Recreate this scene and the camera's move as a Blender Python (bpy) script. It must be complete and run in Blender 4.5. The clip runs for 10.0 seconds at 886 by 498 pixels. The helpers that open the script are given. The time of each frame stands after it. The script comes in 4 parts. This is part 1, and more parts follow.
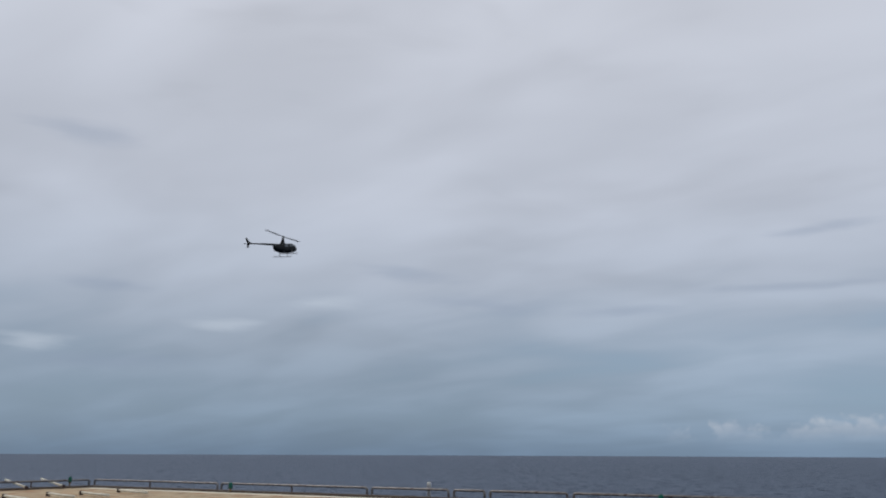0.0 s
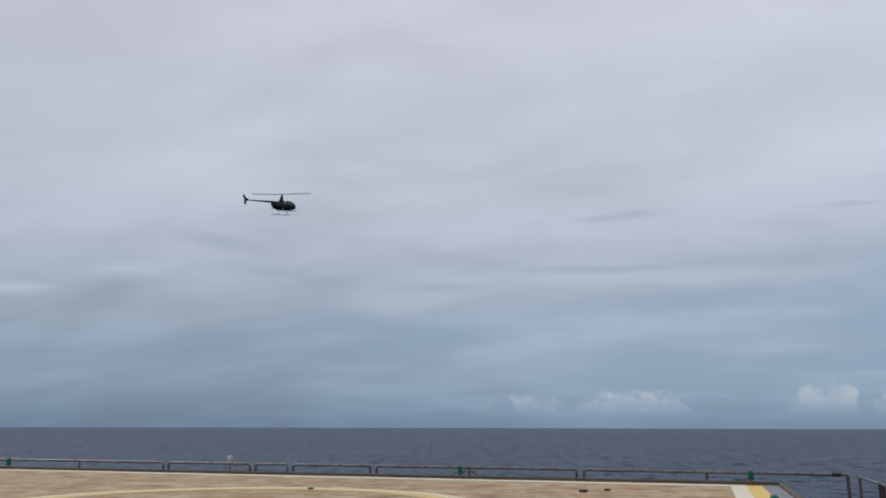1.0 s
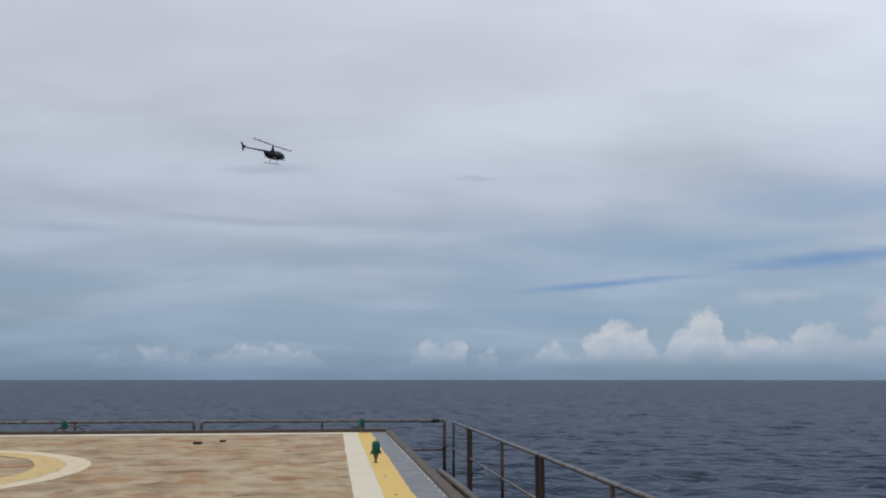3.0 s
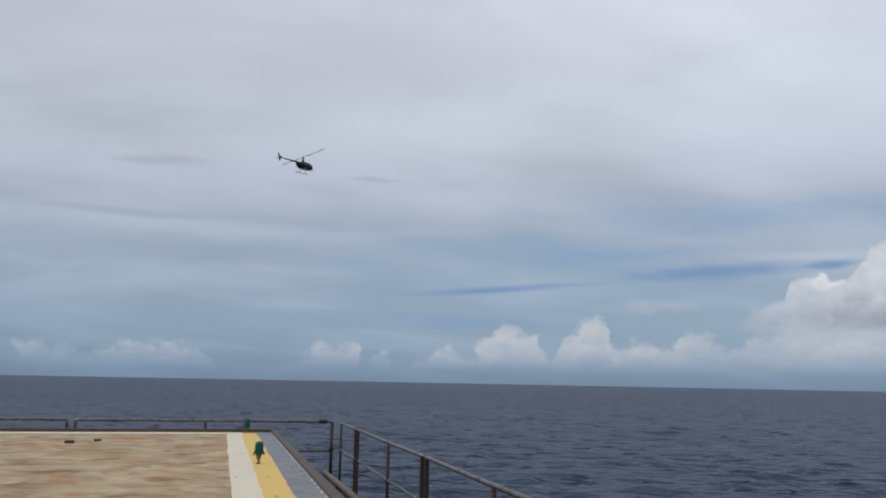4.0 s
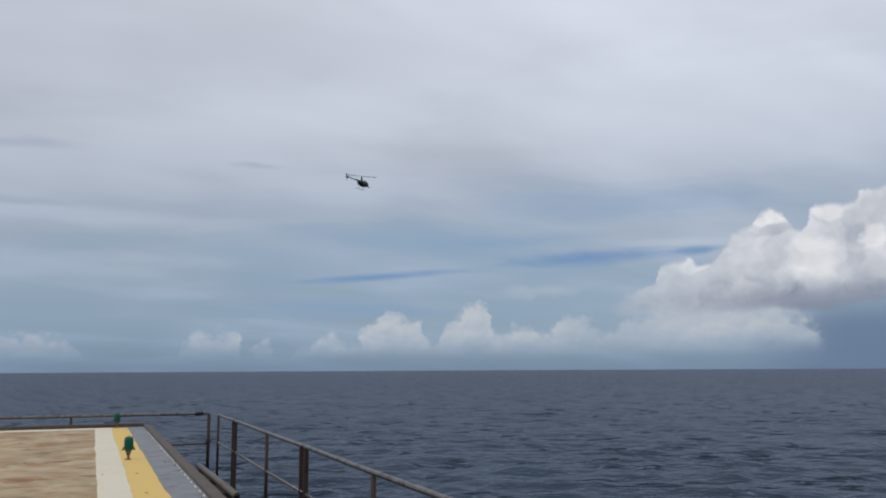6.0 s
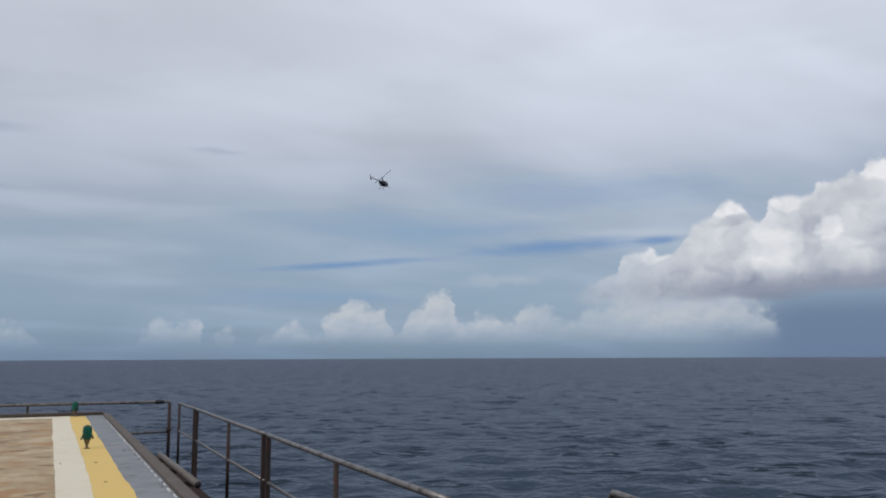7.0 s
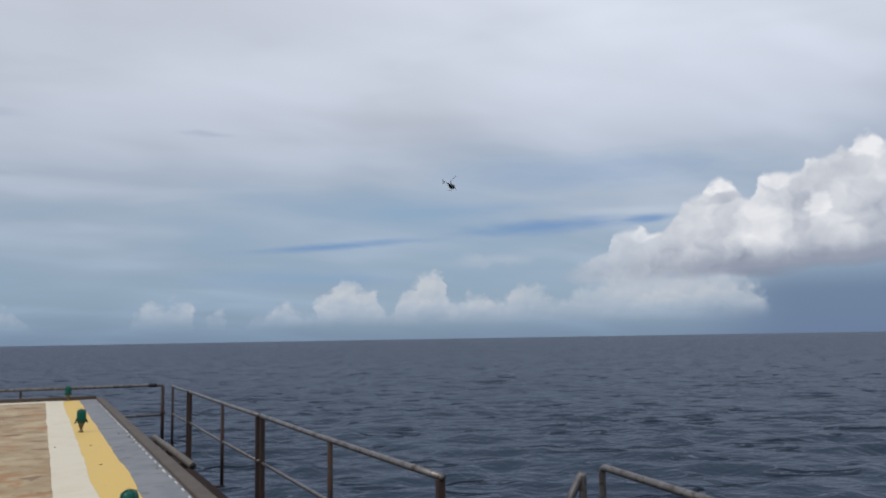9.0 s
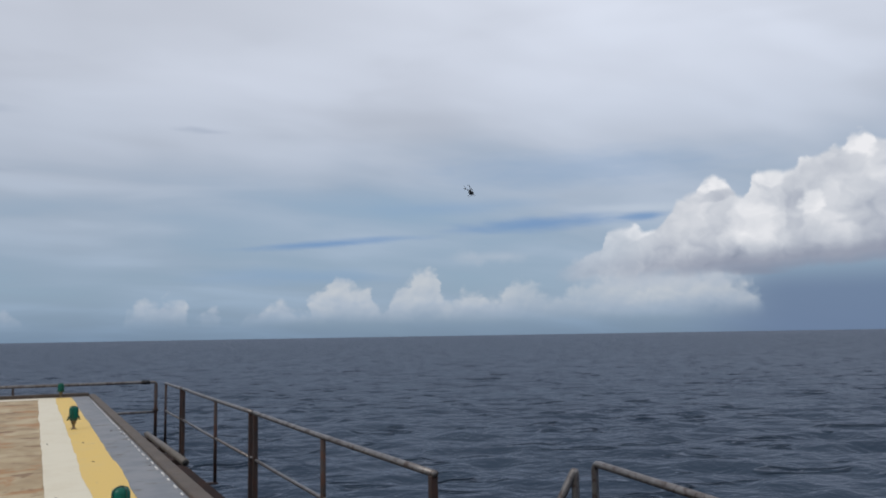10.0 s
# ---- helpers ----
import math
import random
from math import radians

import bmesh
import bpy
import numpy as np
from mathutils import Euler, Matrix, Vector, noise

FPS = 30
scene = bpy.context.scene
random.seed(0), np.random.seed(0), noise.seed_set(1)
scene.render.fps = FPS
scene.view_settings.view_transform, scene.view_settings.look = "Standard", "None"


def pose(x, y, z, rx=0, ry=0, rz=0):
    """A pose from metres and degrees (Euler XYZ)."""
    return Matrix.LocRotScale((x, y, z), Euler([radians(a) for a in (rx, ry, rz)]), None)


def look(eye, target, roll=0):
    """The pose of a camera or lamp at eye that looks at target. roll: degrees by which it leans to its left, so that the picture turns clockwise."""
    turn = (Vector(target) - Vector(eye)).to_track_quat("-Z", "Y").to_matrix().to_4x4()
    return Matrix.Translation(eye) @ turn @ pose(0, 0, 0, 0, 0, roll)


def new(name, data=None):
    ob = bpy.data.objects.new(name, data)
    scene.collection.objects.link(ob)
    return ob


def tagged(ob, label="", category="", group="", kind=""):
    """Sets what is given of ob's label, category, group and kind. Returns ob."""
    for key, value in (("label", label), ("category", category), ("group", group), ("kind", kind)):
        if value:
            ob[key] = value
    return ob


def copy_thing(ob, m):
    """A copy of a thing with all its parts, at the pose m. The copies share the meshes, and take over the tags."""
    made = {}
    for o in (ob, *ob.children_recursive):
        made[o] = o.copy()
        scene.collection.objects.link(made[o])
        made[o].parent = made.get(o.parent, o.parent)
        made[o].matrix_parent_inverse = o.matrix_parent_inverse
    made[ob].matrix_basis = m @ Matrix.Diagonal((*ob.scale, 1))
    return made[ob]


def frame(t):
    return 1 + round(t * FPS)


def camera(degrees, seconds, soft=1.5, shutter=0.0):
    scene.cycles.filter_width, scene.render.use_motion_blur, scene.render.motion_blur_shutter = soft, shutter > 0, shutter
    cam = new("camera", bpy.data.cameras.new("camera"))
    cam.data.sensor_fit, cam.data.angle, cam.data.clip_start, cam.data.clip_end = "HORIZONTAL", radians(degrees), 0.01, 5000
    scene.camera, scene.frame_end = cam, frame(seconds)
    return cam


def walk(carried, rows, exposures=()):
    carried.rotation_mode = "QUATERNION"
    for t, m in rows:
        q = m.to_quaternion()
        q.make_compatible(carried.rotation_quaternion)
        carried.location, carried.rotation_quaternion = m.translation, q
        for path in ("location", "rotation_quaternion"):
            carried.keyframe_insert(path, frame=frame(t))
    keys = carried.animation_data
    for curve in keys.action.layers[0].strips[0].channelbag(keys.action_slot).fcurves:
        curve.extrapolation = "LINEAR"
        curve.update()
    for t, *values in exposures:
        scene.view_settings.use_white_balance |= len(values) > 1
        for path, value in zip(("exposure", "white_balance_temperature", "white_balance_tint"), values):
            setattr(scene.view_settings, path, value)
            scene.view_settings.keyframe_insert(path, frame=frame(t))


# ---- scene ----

# ---- camera ----
cam = camera(55.96, 10.0, soft=2.0, shutter=0.07)


def aim(x, y, z, yaw, pitch, roll):
    """A camera pose: yaw to the left of +y, pitch up, roll, in degrees."""
    a, b = radians(yaw), radians(pitch)
    way = Vector((-math.sin(a) * math.cos(b), math.cos(a) * math.cos(b), math.sin(b)))
    eye = Vector((x, y, z))
    return look(eye, eye + way, roll)


PATH = [
    (0.0, -0.179, -0.190, 0.979, 29.97, 13.75, 0.24),
    (0.3, -0.176, -0.170, 0.989, 25.18, 12.78, 0.23),
    (0.5, -0.178, -0.164, 0.995, 23.26, 12.69, 0.44),
    (0.8, -0.174, -0.123, 0.996, 19.46, 12.21, 0.23),
    (1.0, -0.172, -0.095, 1.003, 17.10, 11.96, 0.14),
    (1.5, -0.128, -0.072, 1.003, 10.80, 11.21, -0.60),
    (1.8, -0.093, -0.058, 1.004, 7.18, 11.00, -0.34),
    (2.0, -0.077, -0.049, 1.008, 4.82, 10.54, -0.20),
    (2.2, -0.067, -0.045, 1.004, 2.19, 9.78, -0.17),
    (2.5, -0.030, -0.040, 1.002, -1.77, 9.56, -0.11),
    (3.0, 0.002, 0.004, 1.003, -7.40, 8.77, 0.01),
    (3.2, 0.014, 0.009, 0.998, -9.16, 8.73, 0.03),
    (4.3, 0.069, 0.047, 0.991, -16.18, 8.81, 1.28),
    (4.5, 0.082, 0.053, 0.988, -17.22, 8.44, 1.18),
    (5.0, 0.100, 0.075, 0.988, -19.40, 8.39, 0.51),
    (5.5, 0.099, 0.080, 0.992, -21.34, 8.51, 0.15),
    (6.0, 0.107, 0.095, 0.988, -22.63, 8.14, -0.30),
    (6.2, 0.103, 0.093, 0.992, -23.09, 7.91, -0.34),
    (7.3, 0.102, 0.077, 0.990, -25.54, 7.20, -0.35),
    (7.5, 0.102, 0.074, 0.989, -25.68, 7.11, -0.51),
    (8.0, 0.103, 0.070, 0.987, -26.10, 6.71, -0.79),
    (8.5, 0.097, 0.055, 0.985, -25.88, 6.37, -1.00),
    (9.0, 0.093, 0.053, 0.983, -25.71, 5.99, -0.97),
    (9.5, 0.102, 0.060, 0.979, -25.72, 5.71, -0.95),
    (10.0, 0.102, 0.054, 0.979, -26.10, 5.80, -0.94),
]
walk(cam, [(r[0], aim(*r[1:])) for r in PATH],
     exposures=[(0.0, -0.05), (1.0, -0.03), (2.0, 0.0), (3.2, -0.02), (4.4, -0.09), (6.2, -0.09), (7.5, 0.0), (8.0, 0.05), (9.0, 0.0), (10.0, 0.0)])

# ---- sun, sky and clouds ----
SUN_ELEVATION, SUN_AZIMUTH = 50.0, 258.0  # degrees; azimuth from +y towards +x


def lin(r, g, b):
    """A linear colour from display values 0 to 255."""
    f = lambda c: (c / 255 / 12.92) if c < 10.3 else ((c / 255 + 0.055) / 1.055) ** 2.4
    return (f(r), f(g), f(b), 1.0)


class Nodes:
    """Short calls to build a node tree."""

    def __init__(self, tree):
        self.tree = tree
        tree.nodes.clear()

    def add(self, kind, **values):
        n = self.tree.nodes.new(kind)
        for key, value in values.items():
            setattr(n, key, value)
        return n

    def link(self, a, b):
        self.tree.links.new(a, b)

    def put(self, socket, value):
        if hasattr(value, "links"):
            self.link(value, socket)
        else:
            socket.default_value = value

    def math(self, op, a, b=0.0, c=0.0, clamp=False):
        n = self.add("ShaderNodeMath", operation=op, use_clamp=clamp)
        for s, v in zip(n.inputs, (a, b, c)):
            self.put(s, v)
        return n.outputs[0]

    def vmath(self, op, a, b=(0, 0, 0)):
        n = self.add("ShaderNodeVectorMath", operation=op)
        self.put(n.inputs[0], a)
        self.put(n.inputs[1], b)
        return n.outputs["Value"] if op in ("DOT_PRODUCT", "LENGTH") else n.outputs[0]

    def xyz(self, x, y, z=0.0):
        n = self.add("ShaderNodeCombineXYZ")
        for s, v in zip(n.inputs, (x, y, z)):
            self.put(s, v)
        return n.outputs[0]

    def ramp(self, fac, stops, smooth=False):
        n = self.add("ShaderNodeValToRGB")
        r = n.color_ramp
        r.interpolation = "EASE" if smooth else "LINEAR"
        while len(r.elements) < len(stops):
            r.elements.new(0.5)
        for e, (pos, col) in zip(r.elements, stops):
            e.position = pos
            e.color = col if hasattr(col, "__len__") else (col, col, col, 1)
        self.put(n.inputs[0], fac)
        return n.outputs[0]

    def curve(self, value, points):
        """A curve through points, with x and y in 0 to 1."""
        n = self.add("ShaderNodeFloatCurve")
        c = n.mapping.curves[0]
        while len(c.points) < len(points):
            c.points.new(0.5, 0.5)
        for q, (x, y) in zip(c.points, points):
            q.location = (x, y)
            q.handle_type = "AUTO"
        n.mapping.update()
        self.put(n.inputs["Value"], value)
        return n.outputs[0]

    def step(self, value, low, high):
        n = self.add("ShaderNodeMapRange", interpolation_type="SMOOTHSTEP")
        self.put(n.inputs[0], value)
        self.put(n.inputs[1], low)
        self.put(n.inputs[2], high)
        return n.outputs[0]

    def noise(self, vec, scale, detail=4.0, rough=0.55, distort=0.0):
        n = self.add("ShaderNodeTexNoise")
        self.put(n.inputs["Vector"], vec)
        for key, v in (("Scale", scale), ("Detail", detail), ("Roughness", rough), ("Distortion", distort)):
            self.put(n.inputs[key], v)
        return n.outputs[0]

    def voronoi(self, vec, scale, smooth=0.6):
        n = self.add("ShaderNodeTexVoronoi", feature="SMOOTH_F1")
        self.put(n.inputs["Vector"], vec)
        n.inputs["Scale"].default_value = scale
        n.inputs["Smoothness"].default_value = smooth
        return n.outputs["Distance"]

    def mix(self, fac, a, b):
        n = self.add("ShaderNodeMix", data_type="RGBA")
        self.put(n.inputs[0], fac)
        self.put(n.inputs[6], a)
        self.put(n.inputs[7], b)
        return n.outputs[2]


# outlines of the cloud tops: degrees of azimuth and elevation
FAR_ROW = [(-16, .5), (-14.5, 2.0), (-13, 1.0), (-11.9, 2.2), (-9.3, 1.6), (-7, 2.1), (-4.4, 2.4), (-1.6, 2.0), (0.4, .5),
           (4.6, .4), (5.3, 2.1), (6.8, 2.5), (8.6, 2.7), (9.5, 1.1), (10.6, 2.1), (11.5, .9), (12.9, 1.5), (13.6, 2.4), (14.5, 2.8), (15.6, 2.3),
           (16.4, 1.9), (17.2, 2.7), (18.1, 3.5), (18.9, 4.2), (19.9, 3.8), (21.2, 3.2), (22.2, 2.1), (22.9, 2.9), (23.6, 3.7), (24.2, 4.6), (25.1, 4.7),
           (26.0, 4.1), (26.7, 2.6), (27.3, 3.3), (28.3, 3.3), (29.6, 2.6), (30.5, 3.4), (31.4, 3.9), (32.6, 3.3), (33.7, 2.6), (34.8, 3.2), (36.2, 3.7),
           (39, 4.3), (43, 4.3), (45.4, 3.7), (46.6, 2.9), (47.4, 1.4)]
TOWER = [(33, 3.6), (35.2, 5.2), (36.9, 5.7), (37.6, 7.3), (39.0, 7.4), (39.8, 7.0), (40.8, 7.3), (41.5, 8.1), (42.3, 8.9), (43.3, 9.3), (43.7, 9.9),
         (44.6, 10.3), (45.6, 9.3), (46.2, 9.0), (46.6, 9.7), (47.3, 10.2), (48.0, 10.3), (48.9, 10.1), (49.6, 10.8), (50.4, 11.2), (51.6, 11.6), (52.3, 11.7),
         (52.7, 12.3), (53.4, 12.3), (54.3, 11.5), (55.4, 11.7), (58, 12.6), (63, 11.8), (69, 8.5), (74, 4.3)]


def build_sky():
    world = bpy.data.worlds.new("sky")
    scene.world = world
    world.use_nodes = True
    N = Nodes(world.node_tree)
    way = N.add("ShaderNodeTexCoord").outputs["Generated"]
    sep = N.add("ShaderNodeSeparateXYZ")
    N.link(way, sep.inputs[0])
    x, y, z = sep.outputs
    az = N.math("DEGREES", N.math("ARCTAN2", x, y))
    el = N.math("DEGREES", N.math("ARCSINE", z))
    # clear sky
    clear = N.add("ShaderNodeTexSky", sky_type="NISHITA", sun_disc=False)
    clear.sun_elevation, clear.sun_rotation = radians(SUN_ELEVATION), radians(SUN_AZIMUTH)
    clear.air_density, clear.dust_density = 1.2, 1.5
    blue = N.vmath("SCALE", clear.outputs[0])
    blue.node.inputs["Scale"].default_value = 0.085
    # the high veil of cloud, on a level sheet far overhead
    lift = N.math("ADD", N.math("MAXIMUM", z, 0.0), 0.20)
    sheet = N.xyz(N.math("DIVIDE", x, lift), N.math("DIVIDE", y, lift))
    stretched = N.vmath("MULTIPLY", sheet, (1.0, 1.8, 1.0))
    big = N.noise(stretched, 0.8, 3.0, 0.45, 0.3)
    wisp = N.noise(N.vmath("ADD", stretched, (7.3, 2.1, 0)), 1.7, 3.0, 0.42, 0.3)
    # bands that lie level near the horizon
    flat = N.xyz(N.math("MULTIPLY", az, 0.05), N.math("MULTIPLY", el, 0.20))
    bands = N.noise(flat, 1.0, 2.0, 0.4, 0.2)
    cover = N.math("ADD", N.math("MULTIPLY", big, 0.9), N.math("MULTIPLY", wisp, 0.5))
    cover = N.math("ADD", N.math("ADD", cover, 0.32), N.math("MULTIPLY", bands, 0.30))
    cover = N.math("ADD", cover, N.math("MULTIPLY", N.step(el, 6.0, 22.0), 0.42))
    # the veil thins out to the east over the far clouds
    thin = N.math("MULTIPLY", N.step(az, -8.0, 34.0), N.math("SUBTRACT", 1.0, N.step(el, 10.0, 17.0)))
    cover = N.math("SUBTRACT", cover, N.math("MULTIPLY", thin, 0.20))
    veil = N.step(cover, 0.66, 1.30)
    grey = N.ramp(N.math("DIVIDE", el, 40.0, clamp=True), [
        (0.0, lin(124, 146, 170)), (0.06, lin(149, 169, 190)), (0.15, lin(163, 179, 198)), (0.28, lin(180, 190, 206)),
        (0.42, lin(193, 200, 214)), (0.70, lin(204, 209, 221)), (1.0, lin(206, 210, 221))])
    tone = N.math("ADD", 0.86, N.math("MULTIPLY", N.step(N.math("ADD", N.math("MULTIPLY", wisp, 0.5), N.math("MULTIPLY", big, 0.5)), 0.32, 0.68), 0.2))
    # brighter towards the east, where the veil is thin and sunlit
    tone = N.math("ADD", tone, N.math("MULTIPLY", N.math("MULTIPLY", N.step(az, -15.0, 50.0), N.step(el, 9.0, 20.0)), 0.27))
    # soft darker undersides
    lumps = N.noise(N.xyz(N.math("MULTIPLY", az, 0.05), N.math("MULTIPLY", el, 0.17)), 1.3, 3.0, 0.45, 0.3)
    tone = N.math("SUBTRACT", tone, N.math("MULTIPLY", N.step(lumps, 0.52, 0.72), 0.07))
    greyed = N.vmath("SCALE", grey)
    N.put(greyed.node.inputs["Scale"], tone)
    clear_low = N.ramp(N.math("DIVIDE", el, 40.0, clamp=True), [
        (0.0, lin(126, 150, 175)), (0.08, lin(142, 168, 193)), (0.25, lin(144, 171, 199)), (1.0, lin(140, 168, 200))])
    open_sky = N.mix(veil, N.mix(0.85, blue, clear_low), greyed)
    # murkier air low in the west
    murk = N.math("MULTIPLY", N.math("SUBTRACT", 1.0, N.step(az, -34.0, -8.0)), N.math("SUBTRACT", 1.0, N.step(el, 5.0, 13.0)))
    base = N.vmath("SCALE", open_sky)
    N.put(base.node.inputs["Scale"], N.math("SUBTRACT", 1.0, N.math("MULTIPLY", murk, 0.15)))

    # single wisps and openings of the veil, each where it lies: azimuth, elevation, half length, half height, slope
    warp = N.add("ShaderNodeTexNoise")
    N.put(warp.inputs["Vector"], N.xyz(N.math("MULTIPLY", az, 0.13), N.math("MULTIPLY", el, 0.8)))
    warp.inputs["Scale"].default_value, warp.inputs["Detail"].default_value = 1.0, 4.0
    shift = N.vmath("MULTIPLY", N.vmath("SUBTRACT", warp.outputs["Color"], (0.5, 0.5, 0.5)), (6.0, 0.6, 0))
    streak_at = N.vmath("ADD", N.xyz(az, el), shift)

    # frayed edges
    frayed = N.noise(N.xyz(N.math("MULTIPLY", az, 0.32), N.math("MULTIPLY", el, 1.5)), 1.0, 4.0, 0.6, 0.3)

    def lens(a, e, long, high, slope=0.0):
        off = N.vmath("SUBTRACT", streak_at, (a, e, 0))
        if slope:
            off = N.vmath("ADD", off, N.xyz(0.0, N.math("MULTIPLY", N.vmath("DOT_PRODUCT", off, (1, 0, 0)), -slope)))
        r = N.vmath("LENGTH", N.vmath("MULTIPLY", off, (1 / long, 1 / high, 0)))
        return N.math("SUBTRACT", 1.0, N.step(N.math("ADD", r, N.math("MULTIPLY", frayed, 0.55)), 0.30, 1.15))

    def together(masks):
        total = masks[0]
        for m in masks[1:]:
            total = N.math("MAXIMUM", total, m)
        return total

    broad = together([lens(16, 4.0, 11, 1.1), lens(36, 11.0, 18, 2.1), lens(27, 8.6, 9, 0.9, 0.03)])
    base = N.mix(N.math("MULTIPLY", broad, 0.40), base, lin(130, 161, 196))
    slits = together([lens(18.5, 6.25, 9.5, 0.52, 0.06), lens(33, 7.35, 10.5, 0.85, 0.03), lens(39.5, 7.6, 3.0, 0.55)])
    base = N.mix(N.math("MULTIPLY", slits, 0.78), base, lin(110, 146, 190))
    dark = together([lens(-54.5, 19.9, 5.0, 1.2), lens(-33, 12.0, 6.0, 0.8, -0.10), lens(-26.5, 9.9, 7.0, 1.0, -0.08), lens(-17.5, 9.3, 5.5, 0.7),
                     lens(-4, 14.0, 4.0, 0.6), lens(-7, 10.4, 8.0, 0.5), lens(-6, 13.9, 3.5, 0.5), lens(9.5, 13.6, 2.5, 0.4), lens(-52, 5.6, 9.0, 0.9), lens(-52, 10.4, 5.0, 0.8)])
    base = N.mix(N.math("MULTIPLY", dark, 0.34), base, lin(142, 156, 178))
    bright = together([lens(-44.5, 8.2, 4.0, 0.7), lens(-56.5, 6.6, 3.5, 0.8), lens(-38, 9.9, 4.0, 0.8), lens(40, 8.2, 7, 0.5)])
    base = N.mix(N.math("MULTIPLY", bright, 0.55), base, lin(190, 201, 215))

    # cumulus: two rows, each with an outline broken up by billows
    flat_at = N.xyz(az, N.math("MULTIPLY", el, 1.15))
    bend = N.add("ShaderNodeTexNoise")
    N.put(bend.inputs["Vector"], flat_at)
    bend.inputs["Scale"].default_value, bend.inputs["Detail"].default_value = 0.55, 3.0
    puff_at = N.vmath("ADD", flat_at, N.vmath("MULTIPLY", N.vmath("SUBTRACT", bend.outputs["Color"], (0.5, 0.5, 0.5)), (2.6, 2.0, 0)))

    def billows(at, fine, size=1.0):
        b1 = N.math("MULTIPLY", N.voronoi(at, 0.42 * size, 0.25), 0.7)
        b2 = N.math("MULTIPLY", N.voronoi(N.vmath("ADD", at, (3.7, 1.3, 0)), 1.15 * size, 0.3), 0.38 * fine)
        b3 = N.math("MULTIPLY", N.noise(at, 1.1 * size, 4.0, 0.55), 0.5 * fine)
        return N.math("ADD", b1, N.math("ADD", b2, b3))

    billow = billows(puff_at, 1.0)
    ragged = N.noise(N.vmath("MULTIPLY", flat_at, (0.35, 1.0, 1.0)), 0.9, 4.0, 0.55)
    # the same billows a little nearer to the sun: the difference is the relief
    relief = N.math("SUBTRACT", billows(N.vmath("ADD", puff_at, (-0.30, 0.55, 0)), 0.6), billows(puff_at, 0.6))

    small = N.vmath("ADD", flat_at, N.vmath("MULTIPLY", N.vmath("SUBTRACT", bend.outputs["Color"], (0.5, 0.5, 0.5)), (1.2, 0.8, 0)))
    far_billow = billows(small, 1.0, 1.8)
    far_relief = N.math("SUBTRACT", billows(N.vmath("ADD", small, (-0.18, 0.36, 0)), 0.5, 1.5), billows(small, 0.5, 1.5))

    def row(points, low, high, top, depth, billow, sway):
        side = N.math("ADD", az, N.vmath("DOT_PRODUCT", N.vmath("SUBTRACT", bend.outputs["Color"], (0.5, 0.5, 0.5)), (sway, 0, 0)))
        u = N.math("DIVIDE", N.math("SUBTRACT", side, low), high - low, clamp=True)
        c = N.curve(u, [((a - low) / (high - low), e / top) for a, e in points])
        height = N.math("MULTIPLY", c, top)
        return N.math("SUBTRACT", N.math("SUBTRACT", height, el), N.math("MULTIPLY", N.math("SUBTRACT", billow, 0.62), depth)), u

    # a low bank of haze round the feet of the far row
    bank = N.math("MULTIPLY", N.math("MULTIPLY", N.step(az, 8.0, 22.0), N.math("SUBTRACT", 1.0, N.step(az, 40.0, 47.0))),
                  N.math("MULTIPLY", N.step(el, 0.6, 1.8), N.math("SUBTRACT", 1.0, N.step(N.math("ADD", el, N.math("MULTIPLY", ragged, 1.2)), 2.0, 4.2))))
    base = N.mix(N.math("MULTIPLY", bank, 0.30), base, lin(168, 183, 202))
    # far row, dimmed by the haze
    far, u = row(FAR_ROW, -16.0, 47.4, 5.0, 1.45, far_billow, 2.6)
    ends = N.math("MULTIPLY", N.step(az, -16.0, -14.5), N.math("SUBTRACT", 1.0, N.step(az, 46.4, 47.4)))
    far_mask = N.math("MULTIPLY", N.math("MULTIPLY", N.step(far, -0.30, 0.65), ends), N.step(el, 0.4, 2.1))
    far_mask = N.math("MULTIPLY", far_mask, N.math("SUBTRACT", 1.0, N.math("MULTIPLY", N.step(far, 1.2, 3.4), 0.35)))
    strength = N.math("ADD", 0.66, N.math("MULTIPLY", N.step(az, 2.0, 20.0), 0.03))
    strength = N.math("SUBTRACT", strength, N.math("MULTIPLY", N.math("MULTIPLY", N.step(az, 29.5, 32.5), N.math("SUBTRACT", 1.0, N.step(az, 35.0, 39.0))), 0.30))
    far_light = N.math("ADD", N.math("MULTIPLY", far_relief, 1.1), N.math("MULTIPLY", N.step(el, 0.7, 3.0), 0.8))
    far_col = N.ramp(N.math("ADD", N.math("MULTIPLY", far_light, 0.55), 0.25), [(0.0, lin(146, 162, 184)), (0.42, lin(178, 188, 202)), (0.8, lin(206, 209, 213)), (1.0, lin(218, 219, 221))])
    sky = N.mix(N.math("MULTIPLY", far_mask, strength), base, far_col)
    # rain haze below the tower
    rain = N.math("MULTIPLY", N.step(az, 40.0, 49.0), N.math("SUBTRACT", 1.0, N.step(el, 2.2, 5.2)))
    rain = N.math("MULTIPLY", rain, N.math("SUBTRACT", 1.0, N.math("MULTIPLY", far_mask, 0.75)))
    sky = N.mix(N.math("MULTIPLY", rain, 0.85), sky, lin(104, 123, 153))
